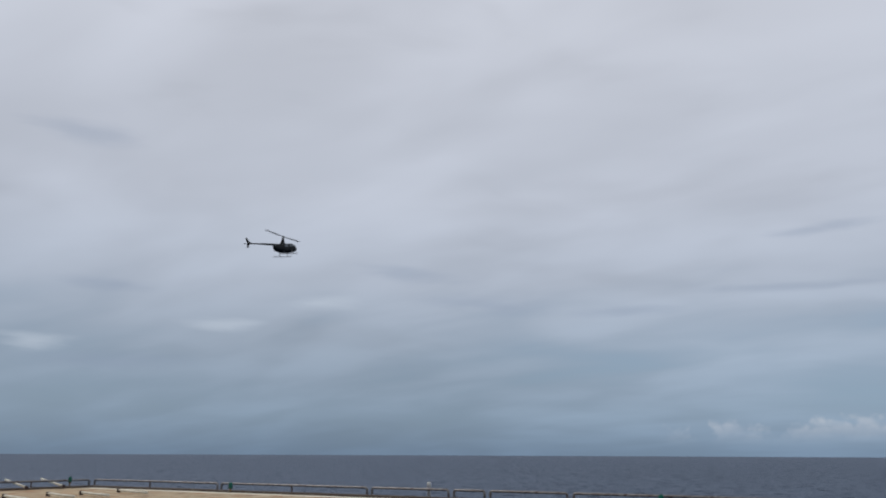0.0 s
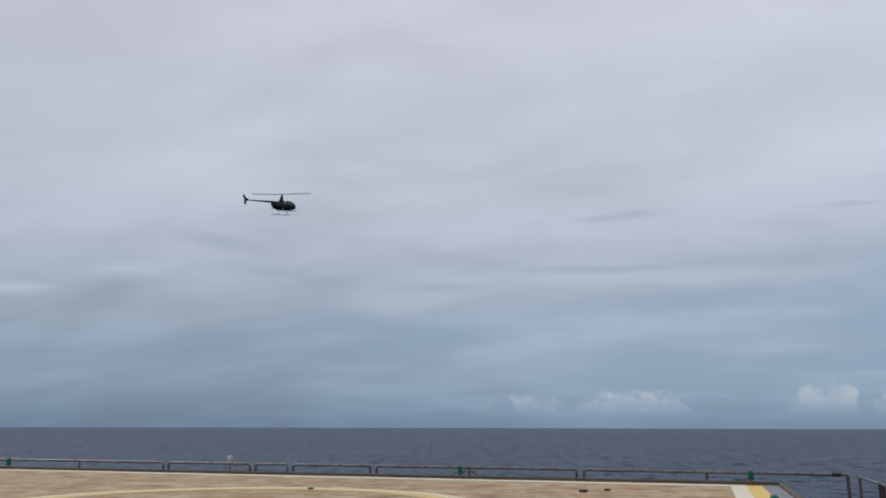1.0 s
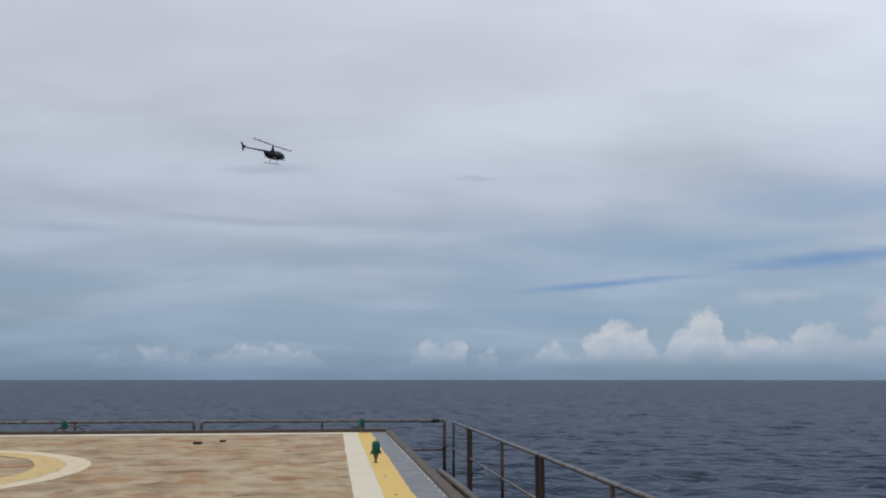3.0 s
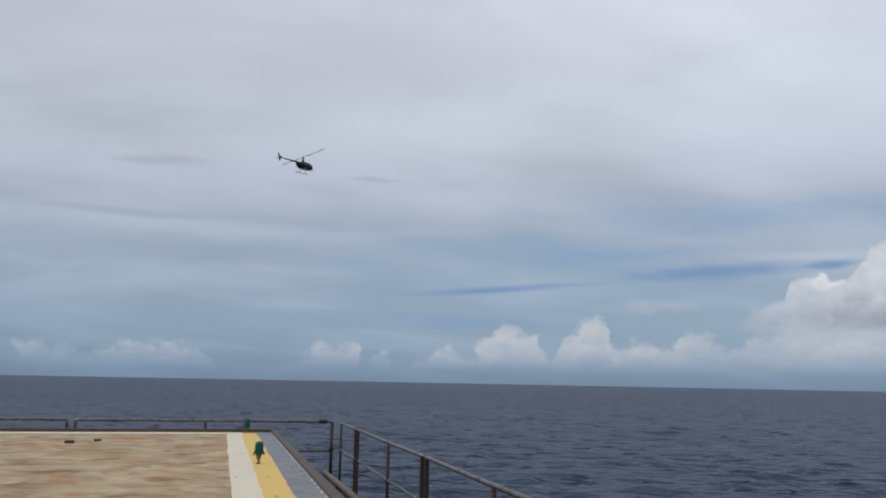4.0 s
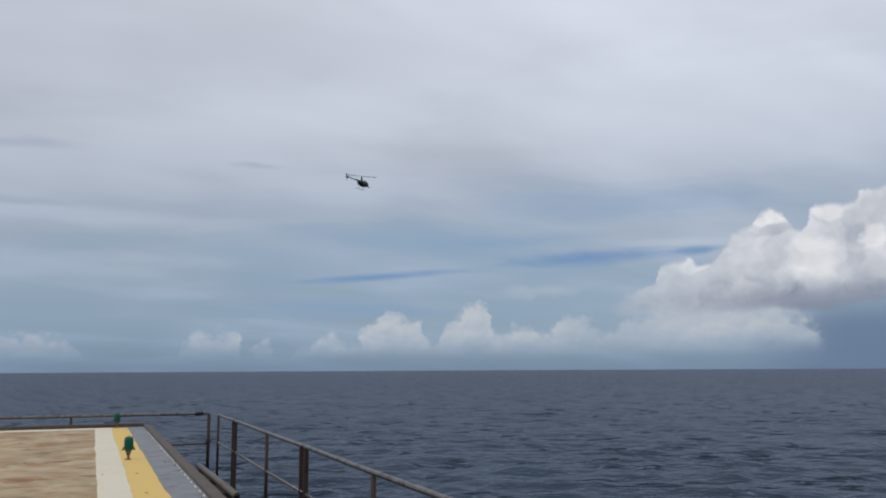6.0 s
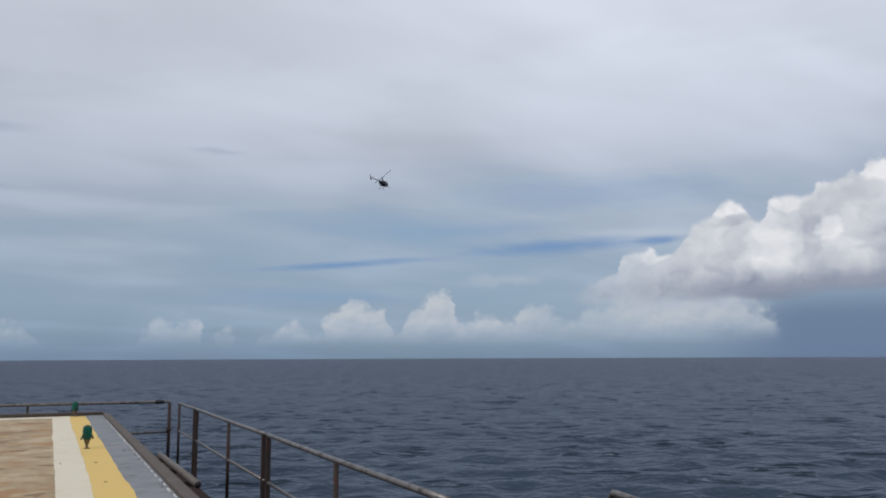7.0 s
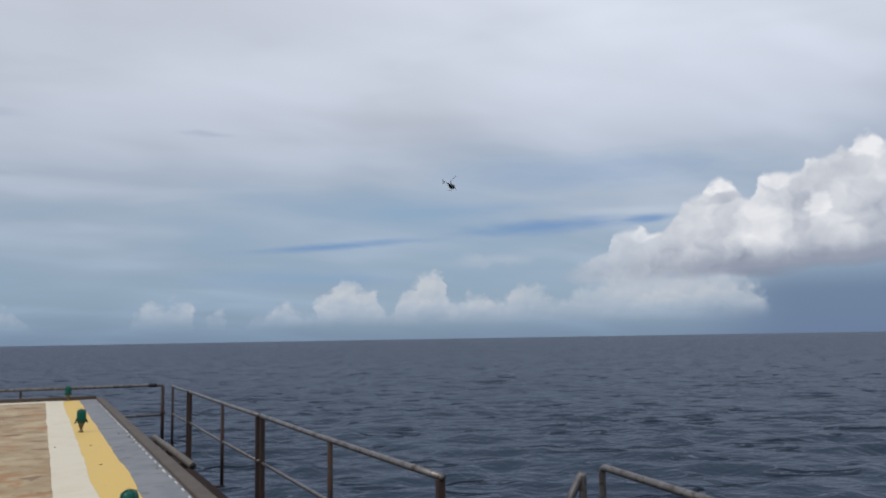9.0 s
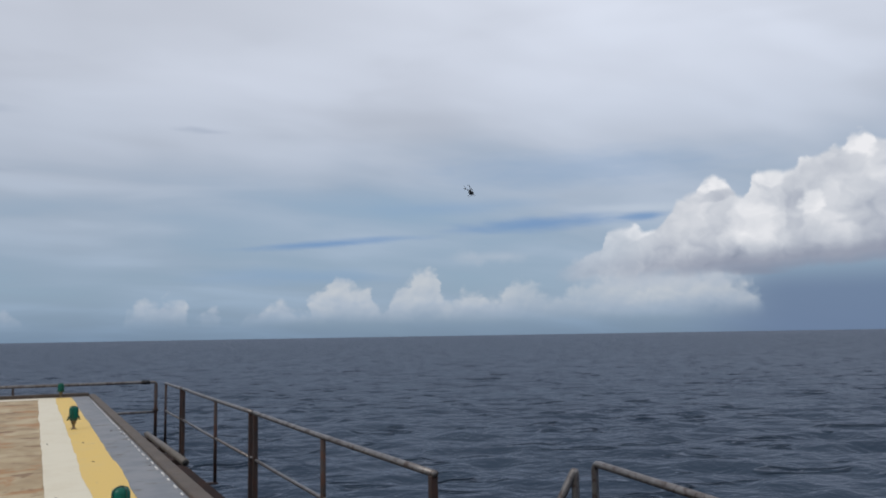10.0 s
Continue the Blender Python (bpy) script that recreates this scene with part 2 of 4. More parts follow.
    # grey cloud that joins the tower to the bank below
    joint = N.math("MULTIPLY", N.math("MULTIPLY", N.step(az, 34.0, 38.5), N.math("SUBTRACT", 1.0, N.step(az, 44.0, 47.5))),
                   N.math("MULTIPLY", N.step(el, 2.4, 3.4), N.math("SUBTRACT", 1.0, N.step(N.math("ADD", el, N.math("MULTIPLY", ragged, 0.8)), 4.6, 6.2))))
    sky = N.mix(N.math("MULTIPLY", joint, 0.62), sky, lin(180, 189, 203))
    # the tower
    tower, u = row(TOWER, 33.0, 74.0, 14.0, 0.95, billow, 0.8)
    rise = N.math("MULTIPLY", N.math("SUBTRACT", az, 41.0), 0.05)
    under = N.math("ADD", N.math("ADD", 3.9, rise), N.math("MULTIPLY", N.math("SUBTRACT", N.noise(N.xyz(N.math("MULTIPLY", az, 0.22), 3.0), 1.6, 3.0), 0.5), 0.9))
    shade = N.step(N.math("SUBTRACT", el, under), -0.4, 0.25)
    tower_mask = N.math("MULTIPLY", N.step(tower, -0.05, 0.42), shade)
    tower_mask = N.math("MULTIPLY", tower_mask, N.math("MULTIPLY", N.step(az, 33.0, 35.8), N.math("SUBTRACT", 1.0, N.step(az, 68.0, 74.0))))
    height = N.step(N.math("SUBTRACT", el, under), 0.1, 2.2)
    soft = N.noise(puff_at, 0.34, 3.0, 0.5)
    glow = N.math("ADD", N.math("MULTIPLY", relief, 0.55), N.math("ADD", N.math("MULTIPLY", height, 0.58), N.math("MULTIPLY", N.math("SUBTRACT", soft, 0.5), 1.4)))
    # large sunlit heads and the grey hollows between them
    def head(a, e, wide, high):
        r = N.vmath("LENGTH", N.vmath("MULTIPLY", N.vmath("SUBTRACT", puff_at, (a, e * 1.15, 0)), (1 / wide, 1 / (high * 1.15), 0)))
        return N.math("SUBTRACT", 1.0, N.step(r, 0.55, 1.05))

    lit = together([head(46.6, 6.6, 1.7, 2.0), head(44.5, 9.5, 1.2, 0.7), head(50.3, 7.8, 0.9, 1.0), head(47.8, 9.6, 1.3, 0.6), head(53.3, 11.4, 1.1, 1.0), head(39.2, 6.6, 1.3, 0.8)])
    hollow = together([head(49.1, 7.6, 0.8, 1.9), head(42.3, 6.2, 2.6, 1.7), head(44.6, 8.6, 1.6, 0.5), head(53.2, 7.6, 2.2, 2.0)])
    glow = N.math("ADD", N.math("MULTIPLY", glow, 0.72), N.math("SUBTRACT", N.math("ADD", 0.16, N.math("MULTIPLY", lit, 0.26)), N.math("MULTIPLY", hollow, 0.20)))
    tower_col = N.ramp(N.math("ADD", glow, 0.10), [(0.0, lin(136, 144, 162)), (0.28, lin(172, 178, 191)), (0.6, lin(202, 206, 214)), (0.92, lin(230, 231, 235)), (1.0, lin(238, 238, 241))])
    fade = N.math("ADD", 0.52, N.math("MULTIPLY", N.step(az, 36.0, 42.0), 0.43))
    sky = N.mix(N.math("MULTIPLY", tower_mask, fade), sky, tower_col)
    # its flat grey underside
    off = N.math("ADD", N.math("SUBTRACT", el, under), N.math("MULTIPLY", N.math("SUBTRACT", ragged, 0.5), 0.8))
    slab = N.math("MULTIPLY", N.step(off, -0.75, -0.1), N.math("SUBTRACT", 1.0, N.step(off, 0.15, 1.0)))
    slab = N.math("MULTIPLY", slab, N.math("MULTIPLY", N.step(az, 37.0, 46.0), N.math("SUBTRACT", 1.0, N.step(az, 64.0, 72.0))))
    sky = N.mix(N.math("MULTIPLY", slab, 0.72), sky, lin(138, 145, 164))
    sky = N.mix(N.math("MULTIPLY", lens(46.3, 3.75, 3.6, 0.45), 0.6), sky, lin(132, 139, 158))
    # a faint puff between the rows
    puff = N.math("MULTIPLY", N.math("SUBTRACT", 1.0, N.step(N.math("ABSOLUTE", N.math("SUBTRACT", az, 29.3)), 1.2, 3.4)),
                  N.math("SUBTRACT", 1.0, N.step(N.math("ADD", N.math("ABSOLUTE", N.math("SUBTRACT", el, 5.2)), N.math("MULTIPLY", billow, 0.6)), 0.4, 1.1)))
    sky = N.mix(N.math("MULTIPLY", puff, 0.42), sky, lin(188, 196, 208))
    back = N.add("ShaderNodeBackground")
    N.link(sky, back.inputs[0])
    back.inputs[1].default_value = 1.0
    out = N.add("ShaderNodeOutputWorld")
    N.link(back.outputs[0], out.inputs[0])


build_sky()

sun = new("sun", bpy.data.lights.new("sun", "SUN"))
sun.data.energy, sun.data.angle, sun.data.color = 1.4, radians(5), (1.0, 0.96, 0.9)
_a, _e = radians(SUN_AZIMUTH), radians(SUN_ELEVATION)
sun.matrix_world = look((20 * math.sin(_a) * math.cos(_e), 20 * math.cos(_a) * math.cos(_e), 20 * math.sin(_e)), (0, 0, 0))


# ---- materials ----
def surface(name, rough=0.6, metal=0.0):
    m = bpy.data.materials.new(name)
    m.use_nodes = True
    N = Nodes(m.node_tree)
    b = N.add("ShaderNodeBsdfPrincipled")
    o = N.add("ShaderNodeOutputMaterial")
    N.link(b.outputs[0], o.inputs[0])
    b.inputs["Roughness"].default_value, b.inputs["Metallic"].default_value = rough, metal
    return m, N, b


def bumped(N, b, height, strength, distance):
    n = N.add("ShaderNodeBump")
    n.inputs["Strength"].default_value, n.inputs["Distance"].default_value = strength, distance
    N.put(n.inputs["Height"], height)
    N.link(n.outputs[0], b.inputs["Normal"])


def place(N, scale=(1, 1, 1)):
    return N.vmath("MULTIPLY", N.add("ShaderNodeTexCoord").outputs["Object"], scale)


def worn(name, base, other, rust, scale=6.0, rough=0.6, metal=0.0, amount=0.35, grain=60.0, gloss=0.5):
    """Paint in two tones with rust showing through."""
    m, N, b = surface(name, rough, metal)
    b.inputs["Specular IOR Level"].default_value = gloss
    p = place(N)
    a = N.noise(p, scale, 5.0, 0.6)
    g = N.noise(p, grain, 3.0, 0.6)
    w = N.noise(N.vmath("ADD", p, (5, 3, 1)), scale * 1.7, 6.0, 0.65)
    c = N.mix(N.step(a, 0.35, 0.65), base, other)
    c = N.mix(N.math("MULTIPLY", N.step(w, 1.0 - amount - 0.1, 1.0 - amount + 0.06), 0.85), c, rust)
    N.link(c, b.inputs["Base Color"])
    N.link(N.math("ADD", rough - 0.1, N.math("MULTIPLY", g, 0.25)), b.inputs["Roughness"])
    bumped(N, b, N.math("ADD", g, N.math("MULTIPLY", w, 1.5)), 0.25, 0.004)
    return m


def deck_paint():
    """Worn tan deck paint, with rust, bleached streaks and dark stains."""
    m, N, b = surface("deck_paint", 0.85)
    p = place(N)
    broad = N.noise(p, 0.6, 4.0, 0.55, 0.3)
    streak = N.noise(N.vmath("MULTIPLY", p, (1.0, 0.9, 1)), 1.7, 7.0, 0.64, 0.4)
    patch = N.noise(N.vmath("ADD", p, (9, 4, 0)), 1.5, 7.0, 0.64, 0.4)
    grain = N.noise(p, 30.0, 4.0, 0.7)
    c = N.ramp(streak, [(0.33, (0.15, 0.09, 0.042, 1)), (0.43, (0.28, 0.20, 0.11, 1)), (0.53, (0.36, 0.275, 0.16, 1)), (0.66, (0.46, 0.375, 0.24, 1))])
    c = N.mix(N.math("MULTIPLY", N.step(broad, 0.46, 0.62), 0.35), c, (0.40, 0.31, 0.18, 1))
    c = N.mix(N.math("MULTIPLY", N.step(patch, 0.52, 0.59), 0.85), c, (0.31, 0.155, 0.058, 1))
    pale = N.noise(N.vmath("ADD", p, (21, 6, 0)), 1.2, 6.0, 0.6, 0.4)
    c = N.mix(N.math("MULTIPLY", N.step(pale, 0.53, 0.64), 0.50), c, (0.48, 0.39, 0.255, 1))
    dark = N.noise(N.vmath("ADD", N.vmath("MULTIPLY", p, (0.8, 1.2, 1)), (2, 17, 0)), 2.3, 7.0, 0.62, 0.4)
    c = N.mix(N.math("MULTIPLY", N.step(dark, 0.56, 0.63), 0.80), c, (0.15, 0.075, 0.034, 1))
    c = N.mix(N.math("MULTIPLY", grain, 0.2), c, (0.25, 0.19, 0.125, 1))
    N.link(c, b.inputs["Base Color"])
    bumped(N, b, N.math("ADD", grain, N.math("MULTIPLY", patch, 2.0)), 0.4, 0.004)
    return m


def line_paint(name, colour, dirt, wear=0.62):
    m, N, b = surface(name, 0.7)
    p = place(N)
    a = N.noise(p, 2.2, 6.0, 0.65, 0.4)
    s = N.noise(N.vmath("ADD", p, (3, 8, 0)), 9.0, 6.0, 0.7)
    g = N.noise(p, 45.0, 3.0, 0.6)
    c = N.mix(N.math("MULTIPLY", N.step(a, 0.45, 0.72), 0.45), colour, dirt)
    c = N.mix(N.math("MULTIPLY", N.step(s, wear, wear + 0.1), 0.7), c, (0.36, 0.27, 0.17, 1))
    N.link(c, b.inputs["Base Color"])
    bumped(N, b, g, 0.25, 0.003)
    return m


def sea_water():
    """Dark water body under a wavy gloss that grows towards grazing sight."""
    m = bpy.data.materials.new("sea_water")
    m.use_nodes = True
    N = Nodes(m.node_tree)
    p = place(N)
    patch = N.noise(p, 0.03, 3.0, 0.5)
    # crests lie across the wind: u along them, v across
    u, v = N.vmath("DOT_PRODUCT", p, (0.90, -0.44, 0)), N.vmath("DOT_PRODUCT", p, (0.44, 0.90, 0))
    chop = N.noise(N.xyz(N.math("MULTIPLY", u, 0.75), N.math("MULTIPLY", v, 1.1)), 0.55, 3.0, 0.55, 0.1)
    n = N.add("ShaderNodeBump")
    n.inputs["Strength"].default_value, n.inputs["Distance"].default_value = 1.0, 1.5
    swell = N.noise(N.xyz(N.math("MULTIPLY", u, 0.42), N.math("MULTIPLY", v, 1.0)), 0.27, 2.0, 0.5, 0.2)
    crest = N.step(swell, 0.60, 0.71)
    N.put(n.inputs["Height"], N.math("ADD", N.math("MULTIPLY", chop, 0.36), N.math("MULTIPLY", crest, 1.0)))
    body = N.add("ShaderNodeBsdfDiffuse")
    N.link(N.mix(N.step(patch, 0.35, 0.65), (0.026, 0.040, 0.061, 1), (0.032, 0.048, 0.071, 1)), body.inputs["Color"])
    N.link(n.outputs[0], body.inputs["Normal"])
    gloss = N.add("ShaderNodeBsdfGlossy")
    gloss.inputs["Roughness"].default_value = 0.34
    gloss.inputs["Color"].default_value = (0.83, 0.885, 1.0, 1)
    N.link(n.outputs[0], gloss.inputs["Normal"])
    f = N.add("ShaderNodeFresnel")
    f.inputs["IOR"].default_value = 1.333
    N.link(n.outputs[0], f.inputs["Normal"])
    mix = N.add("ShaderNodeMixShader")
    N.link(N.math("MULTIPLY", f.outputs[0], 0.275), mix.inputs[0])
    N.link(body.outputs[0], mix.inputs[1])
    N.link(gloss.outputs[0], mix.inputs[2])
    N.link(mix.outputs[0], N.add("ShaderNodeOutputMaterial").inputs[0])
    return m


def plain(name, colour, rough=0.5, metal=0.0, scale=8.0, vary=0.25, bump=0.1, gloss=0.5):
    m, N, b = surface(name, rough, metal)
    b.inputs["Specular IOR Level"].default_value = gloss
    p = place(N)
    a = N.noise(p, scale, 5.0, 0.6)
    g = N.noise(p, scale * 9, 3.0, 0.6)
    dim = tuple(c * (1 - vary) for c in colour[:3]) + (1,)
    N.link(N.mix(N.step(a, 0.3, 0.7), colour, dim), b.inputs["Base Color"])
    N.link(N.math("ADD", rough - 0.08, N.math("MULTIPLY", g, 0.16)), b.inputs["Roughness"])
    bumped(N, b, g, bump, 0.002)
    return m


def glass(name, colour, rough=0.05):
    m, N, b = surface(name, rough)
    b.inputs["Base Color"].default_value = colour
    b.inputs["Transmission Weight"].default_value = 0.85
    b.inputs["IOR"].default_value = 1.45
    return m


DECK = deck_paint()
WHITE_LINE = line_paint("white_line_paint", (0.61, 0.56, 0.435, 1), (0.53, 0.455, 0.32, 1))
YELLOW_LINE = line_paint("yellow_line_paint", (0.62, 0.425, 0.115, 1), (0.52, 0.40, 0.19, 1))
WORN_WHITE = line_paint("worn_white_paint", (0.62, 0.53, 0.36, 1), (0.50, 0.39, 0.23, 1), 0.52)
WORN_YELLOW = line_paint("worn_yellow_paint", (0.58, 0.415, 0.145, 1), (0.48, 0.37, 0.19, 1), 0.49)
GREY_STRIP = worn("grey_edge_paint", (0.155, 0.167, 0.185, 1), (0.20, 0.207, 0.22, 1), (0.10, 0.085, 0.07, 1), 3.0, 0.75, 0, 0.36)
COAMING = worn("coaming_paint", (0.088, 0.069, 0.053, 1), (0.065, 0.050, 0.040, 1), (0.07, 0.04, 0.025, 1), 4.0, 0.7, 0, 0.4)
HULL = worn("hull_paint", (0.022, 0.011, 0.009, 1), (0.015, 0.009, 0.008, 1), (0.030, 0.012, 0.007, 1), 1.5, 0.85, 0, 0.4, 60.0, 0.15)
RAIL = worn("rail_paint", (0.150, 0.137, 0.132, 1), (0.21, 0.20, 0.195, 1), (0.055, 0.034, 0.026, 1), 9.0, 0.42, 0.6, 0.42)
RUSTY = worn("rusty_post", (0.050, 0.034, 0.030, 1), (0.036, 0.027, 0.025, 1), (0.060, 0.027, 0.018, 1), 7.0, 0.7, 0.1, 0.44, 60.0, 0.3)
PIPE = worn("pipe_paint", (0.13, 0.115, 0.10, 1), (0.10, 0.088, 0.078, 1), (0.07, 0.04, 0.028, 1), 5.0, 0.6, 0, 0.38)
PALE_PIPE = worn("pale_pipe_paint", (0.60, 0.57, 0.48, 1), (0.50, 0.46, 0.36, 1), (0.30, 0.18, 0.10, 1), 4.0, 0.6, 0, 0.28)
PIPE_DASH = plain("pale_dash_paint", (0.72, 0.70, 0.66, 1), 0.7)
STEM = worn("brass_stem", (0.17, 0.12, 0.055, 1), (0.12, 0.085, 0.045, 1), (0.08, 0.045, 0.02, 1), 30.0, 0.5, 0.3, 0.4)
# rubber of the rail sleeve, and the painted shade inside the drain pipe's end
BLACK = plain("black_rubber_and_bore_shade", (0.012, 0.012, 0.013, 1), 0.7)
GREEN_GLASS = plain("green_lamp_glass", (0.001, 0.105, 0.075, 1), 0.40, 0.0, 14.0, 0.35, 0.05, 0.25)
GREEN_METAL = worn("green_lamp_metal", (0.02, 0.07, 0.045, 1), (0.015, 0.05, 0.035, 1), (0.10, 0.06, 0.03, 1), 30.0, 0.5, 0.2, 0.35)
WHITE_CAP = plain("white_vent_paint", (0.42, 0.42, 0.42, 1), 0.5)
SEA = sea_water()
HELI_PAINT = plain("helicopter_paint", (0.003, 0.0055, 0.0075, 1), 0.45, 0.0, 3.0, 0.3, 0.03, 0.25)
HELI_GLASS = plain("dark_window_glass", (0.10, 0.115, 0.125, 1), 0.06, 0.0, 2.0, 0.1, 0.0)
HELI_GREY = plain("skid_metal", (0.30, 0.30, 0.31, 1), 0.45, 0.3)
BLADE = plain("blade_paint", (0.055, 0.058, 0.06, 1), 0.5, 0.0, 3.0, 0.2, 0.02)


# ---- mesh helpers ----
def link_mesh(name, bm, material, smooth=False):
    me = bpy.data.meshes.new(name)
    bmesh.ops.recalc_face_normals(bm, faces=bm.faces)
    bm.to_mesh(me)
    bm.free()
    if smooth:
        for f in me.polygons:
            f.use_smooth = True
    me.materials.append(material)
    return new(name, me)


def part(name, bm, material, parent, label="", smooth=False):
    ob = link_mesh(name, bm, material, smooth)
    ob.parent = parent
    if label:
        tagged(ob, label)
    return ob


def thing(name, m, label, category, group="", kind=""):
    ob = new(name)
    ob.empty_display_size = 0.1
    ob.matrix_world = m
    return tagged(ob, label, category, group, kind)


def box(bm, lo, hi, bevel=0.0):
    r = bmesh.ops.create_cube(bm, size=1.0)
    v = r["verts"]
    size = [b - a for a, b in zip(lo, hi)]
    mid = [(a + b) / 2 for a, b in zip(lo, hi)]
    bmesh.ops.scale(bm, vec=size, verts=v)
    bmesh.ops.translate(bm, vec=mid, verts=v)
    if bevel:
        edges = list({e for q in v for e in q.link_edges})
        bmesh.ops.bevel(bm, geom=edges, offset=bevel, segments=2, affect="EDGES", profile=0.5)
    return bm


def tube(bm, points, radius, sides=10, close=True):
    """A round bar along points; radius is one number or one for each point."""
    points = [Vector(q) for q in points]
    n = len(points)
    radii = radius if hasattr(radius, "__len__") else [radius] * n
    rings, side = [], None
    for i, q in enumerate(points):
        d = (points[min(i + 1, n - 1)] - points[max(i - 1, 0)]).normalized()
        if side is None:
            side = d.cross(Vector((0, 0, 1)) if abs(d.z) < 0.9 else Vector((1, 0, 0))).normalized()
        side = (side - d * side.dot(d)).normalized()
        up = d.cross(side)
        rings.append([bm.verts.new(q + radii[i] * (math.cos(a) * side + math.sin(a) * up))
                      for a in (2 * math.pi * k / sides for k in range(sides))])
    for a, b in zip(rings, rings[1:]):
        for k in range(sides):
            bm.faces.new((a[k], a[(k + 1) % sides], b[(k + 1) % sides], b[k]))
    if close:
        bm.faces.new(rings[0])
        bm.faces.new(rings[-1])
    return bm


def lathe(bm, profile, sides=16, at=(0, 0, 0)):
    """A turned form: (radius, height) from below to above."""
    return tube(bm, [(at[0], at[1], at[2] + h) for _, h in profile], [max(r, 0.0006) for r, _ in profile], sides)


def bent(a, b, c, radius, steps=5):
    """Points from a to c round the corner b."""
    a, b, c = Vector(a), Vector(b), Vector(c)
    p, q = b + (a - b).normalized() * radius, b + (c - b).normalized() * radius
    return [a] + [(1 - t) ** 2 * p + 2 * t * (1 - t) * b + t * t * q for t in (k / steps for k in range(steps + 1))] + [c]


def sheet(bm, xs, ys, z):
    g = [[bm.verts.new((x, y, z(x, y) if callable(z) else z)) for x in xs] for y in ys]
    for i in range(len(ys) - 1):
        for j in range(len(xs) - 1):
            bm.faces.new((g[i][j], g[i][j + 1], g[i + 1][j + 1], g[i + 1][j]))


def wavy(s, seed, amount=0.02):
    """The uneven edge of a line painted by hand."""
    return amount * (noise.noise(Vector((s * 0.8, seed, 0))) + 0.5 * noise.noise(Vector((s * 3.1, seed, 4))))


# ---- the sea ----
SEA_LEVEL = -12.0


def build_sea():
    """One sheet to the horizon, with real waves that die out with distance."""
    rng = np.random.RandomState(4)
    fine = np.radians(np.concatenate([np.arange(-50, 70, 0.32), np.arange(70, 310, 4.0)]))
    radii = np.concatenate([[0.5, 12, 22], 30 * (4900 / 30) ** (np.linspace(0, 1, 620) ** 1.0)])
    A, R = np.meshgrid(fine, radii)
    X, Y = R * np.sin(A), R * np.cos(A)
    Z = np.zeros_like(X)
    wind = math.radians(215)
    for k in range(44):
        length = 2.5 * 1.037 ** k * rng.uniform(0.9, 1.1)
        turn = wind + rng.normal(0, 0.6)
        amp = 0.0075 * length ** 1.1 * rng.uniform(0.4, 1.2)
        cell = R * radians(0.32) + R * 0.0082
        keep = np.clip((length / cell - 1.3) / 2.0, 0, 1)
        ph = 2 * math.pi / length * (X * math.sin(turn) + Y * math.cos(turn)) + rng.uniform(0, 6.28)
        Z += keep * amp * (1 - 2 * np.abs(np.sin(ph / 2)) ** 1.3 + 0.15)
    rows, cols = X.shape
    co = np.stack([X, Y, Z], -1).reshape(-1, 3)
    faces = []
    for i in range(rows - 1):
        for j in range(cols):
            k = (j + 1) % cols
            faces.append((i * cols + j, i * cols + k, (i + 1) * cols + k, (i + 1) * cols + j))
    me = bpy.data.meshes.new("water")
    me.from_pydata(co.tolist(), [], faces)
    me.update()
    for f in me.polygons:
        f.use_smooth = True
    me.materials.append(SEA)
    if me.polygons[len(me.polygons) // 2].normal.z < 0:
        me.flip_normals()
    ob = new("water", me)
    ob.location = (0, 0, SEA_LEVEL)
    return tagged(ob, "dark slate-blue open sea with small wind waves", "sea", kind="structure")


sea = build_sea()

# ---- the ship's landing deck ----
DECK_X0, DECK_X1, DECK_Y0, DECK_Y1 = -20.85, 1.12, -3.0, 16.05
LINE_IN, LINE_MID, LINE_OUT, SEAM = 0.19, 0.45, 0.71, 0.97


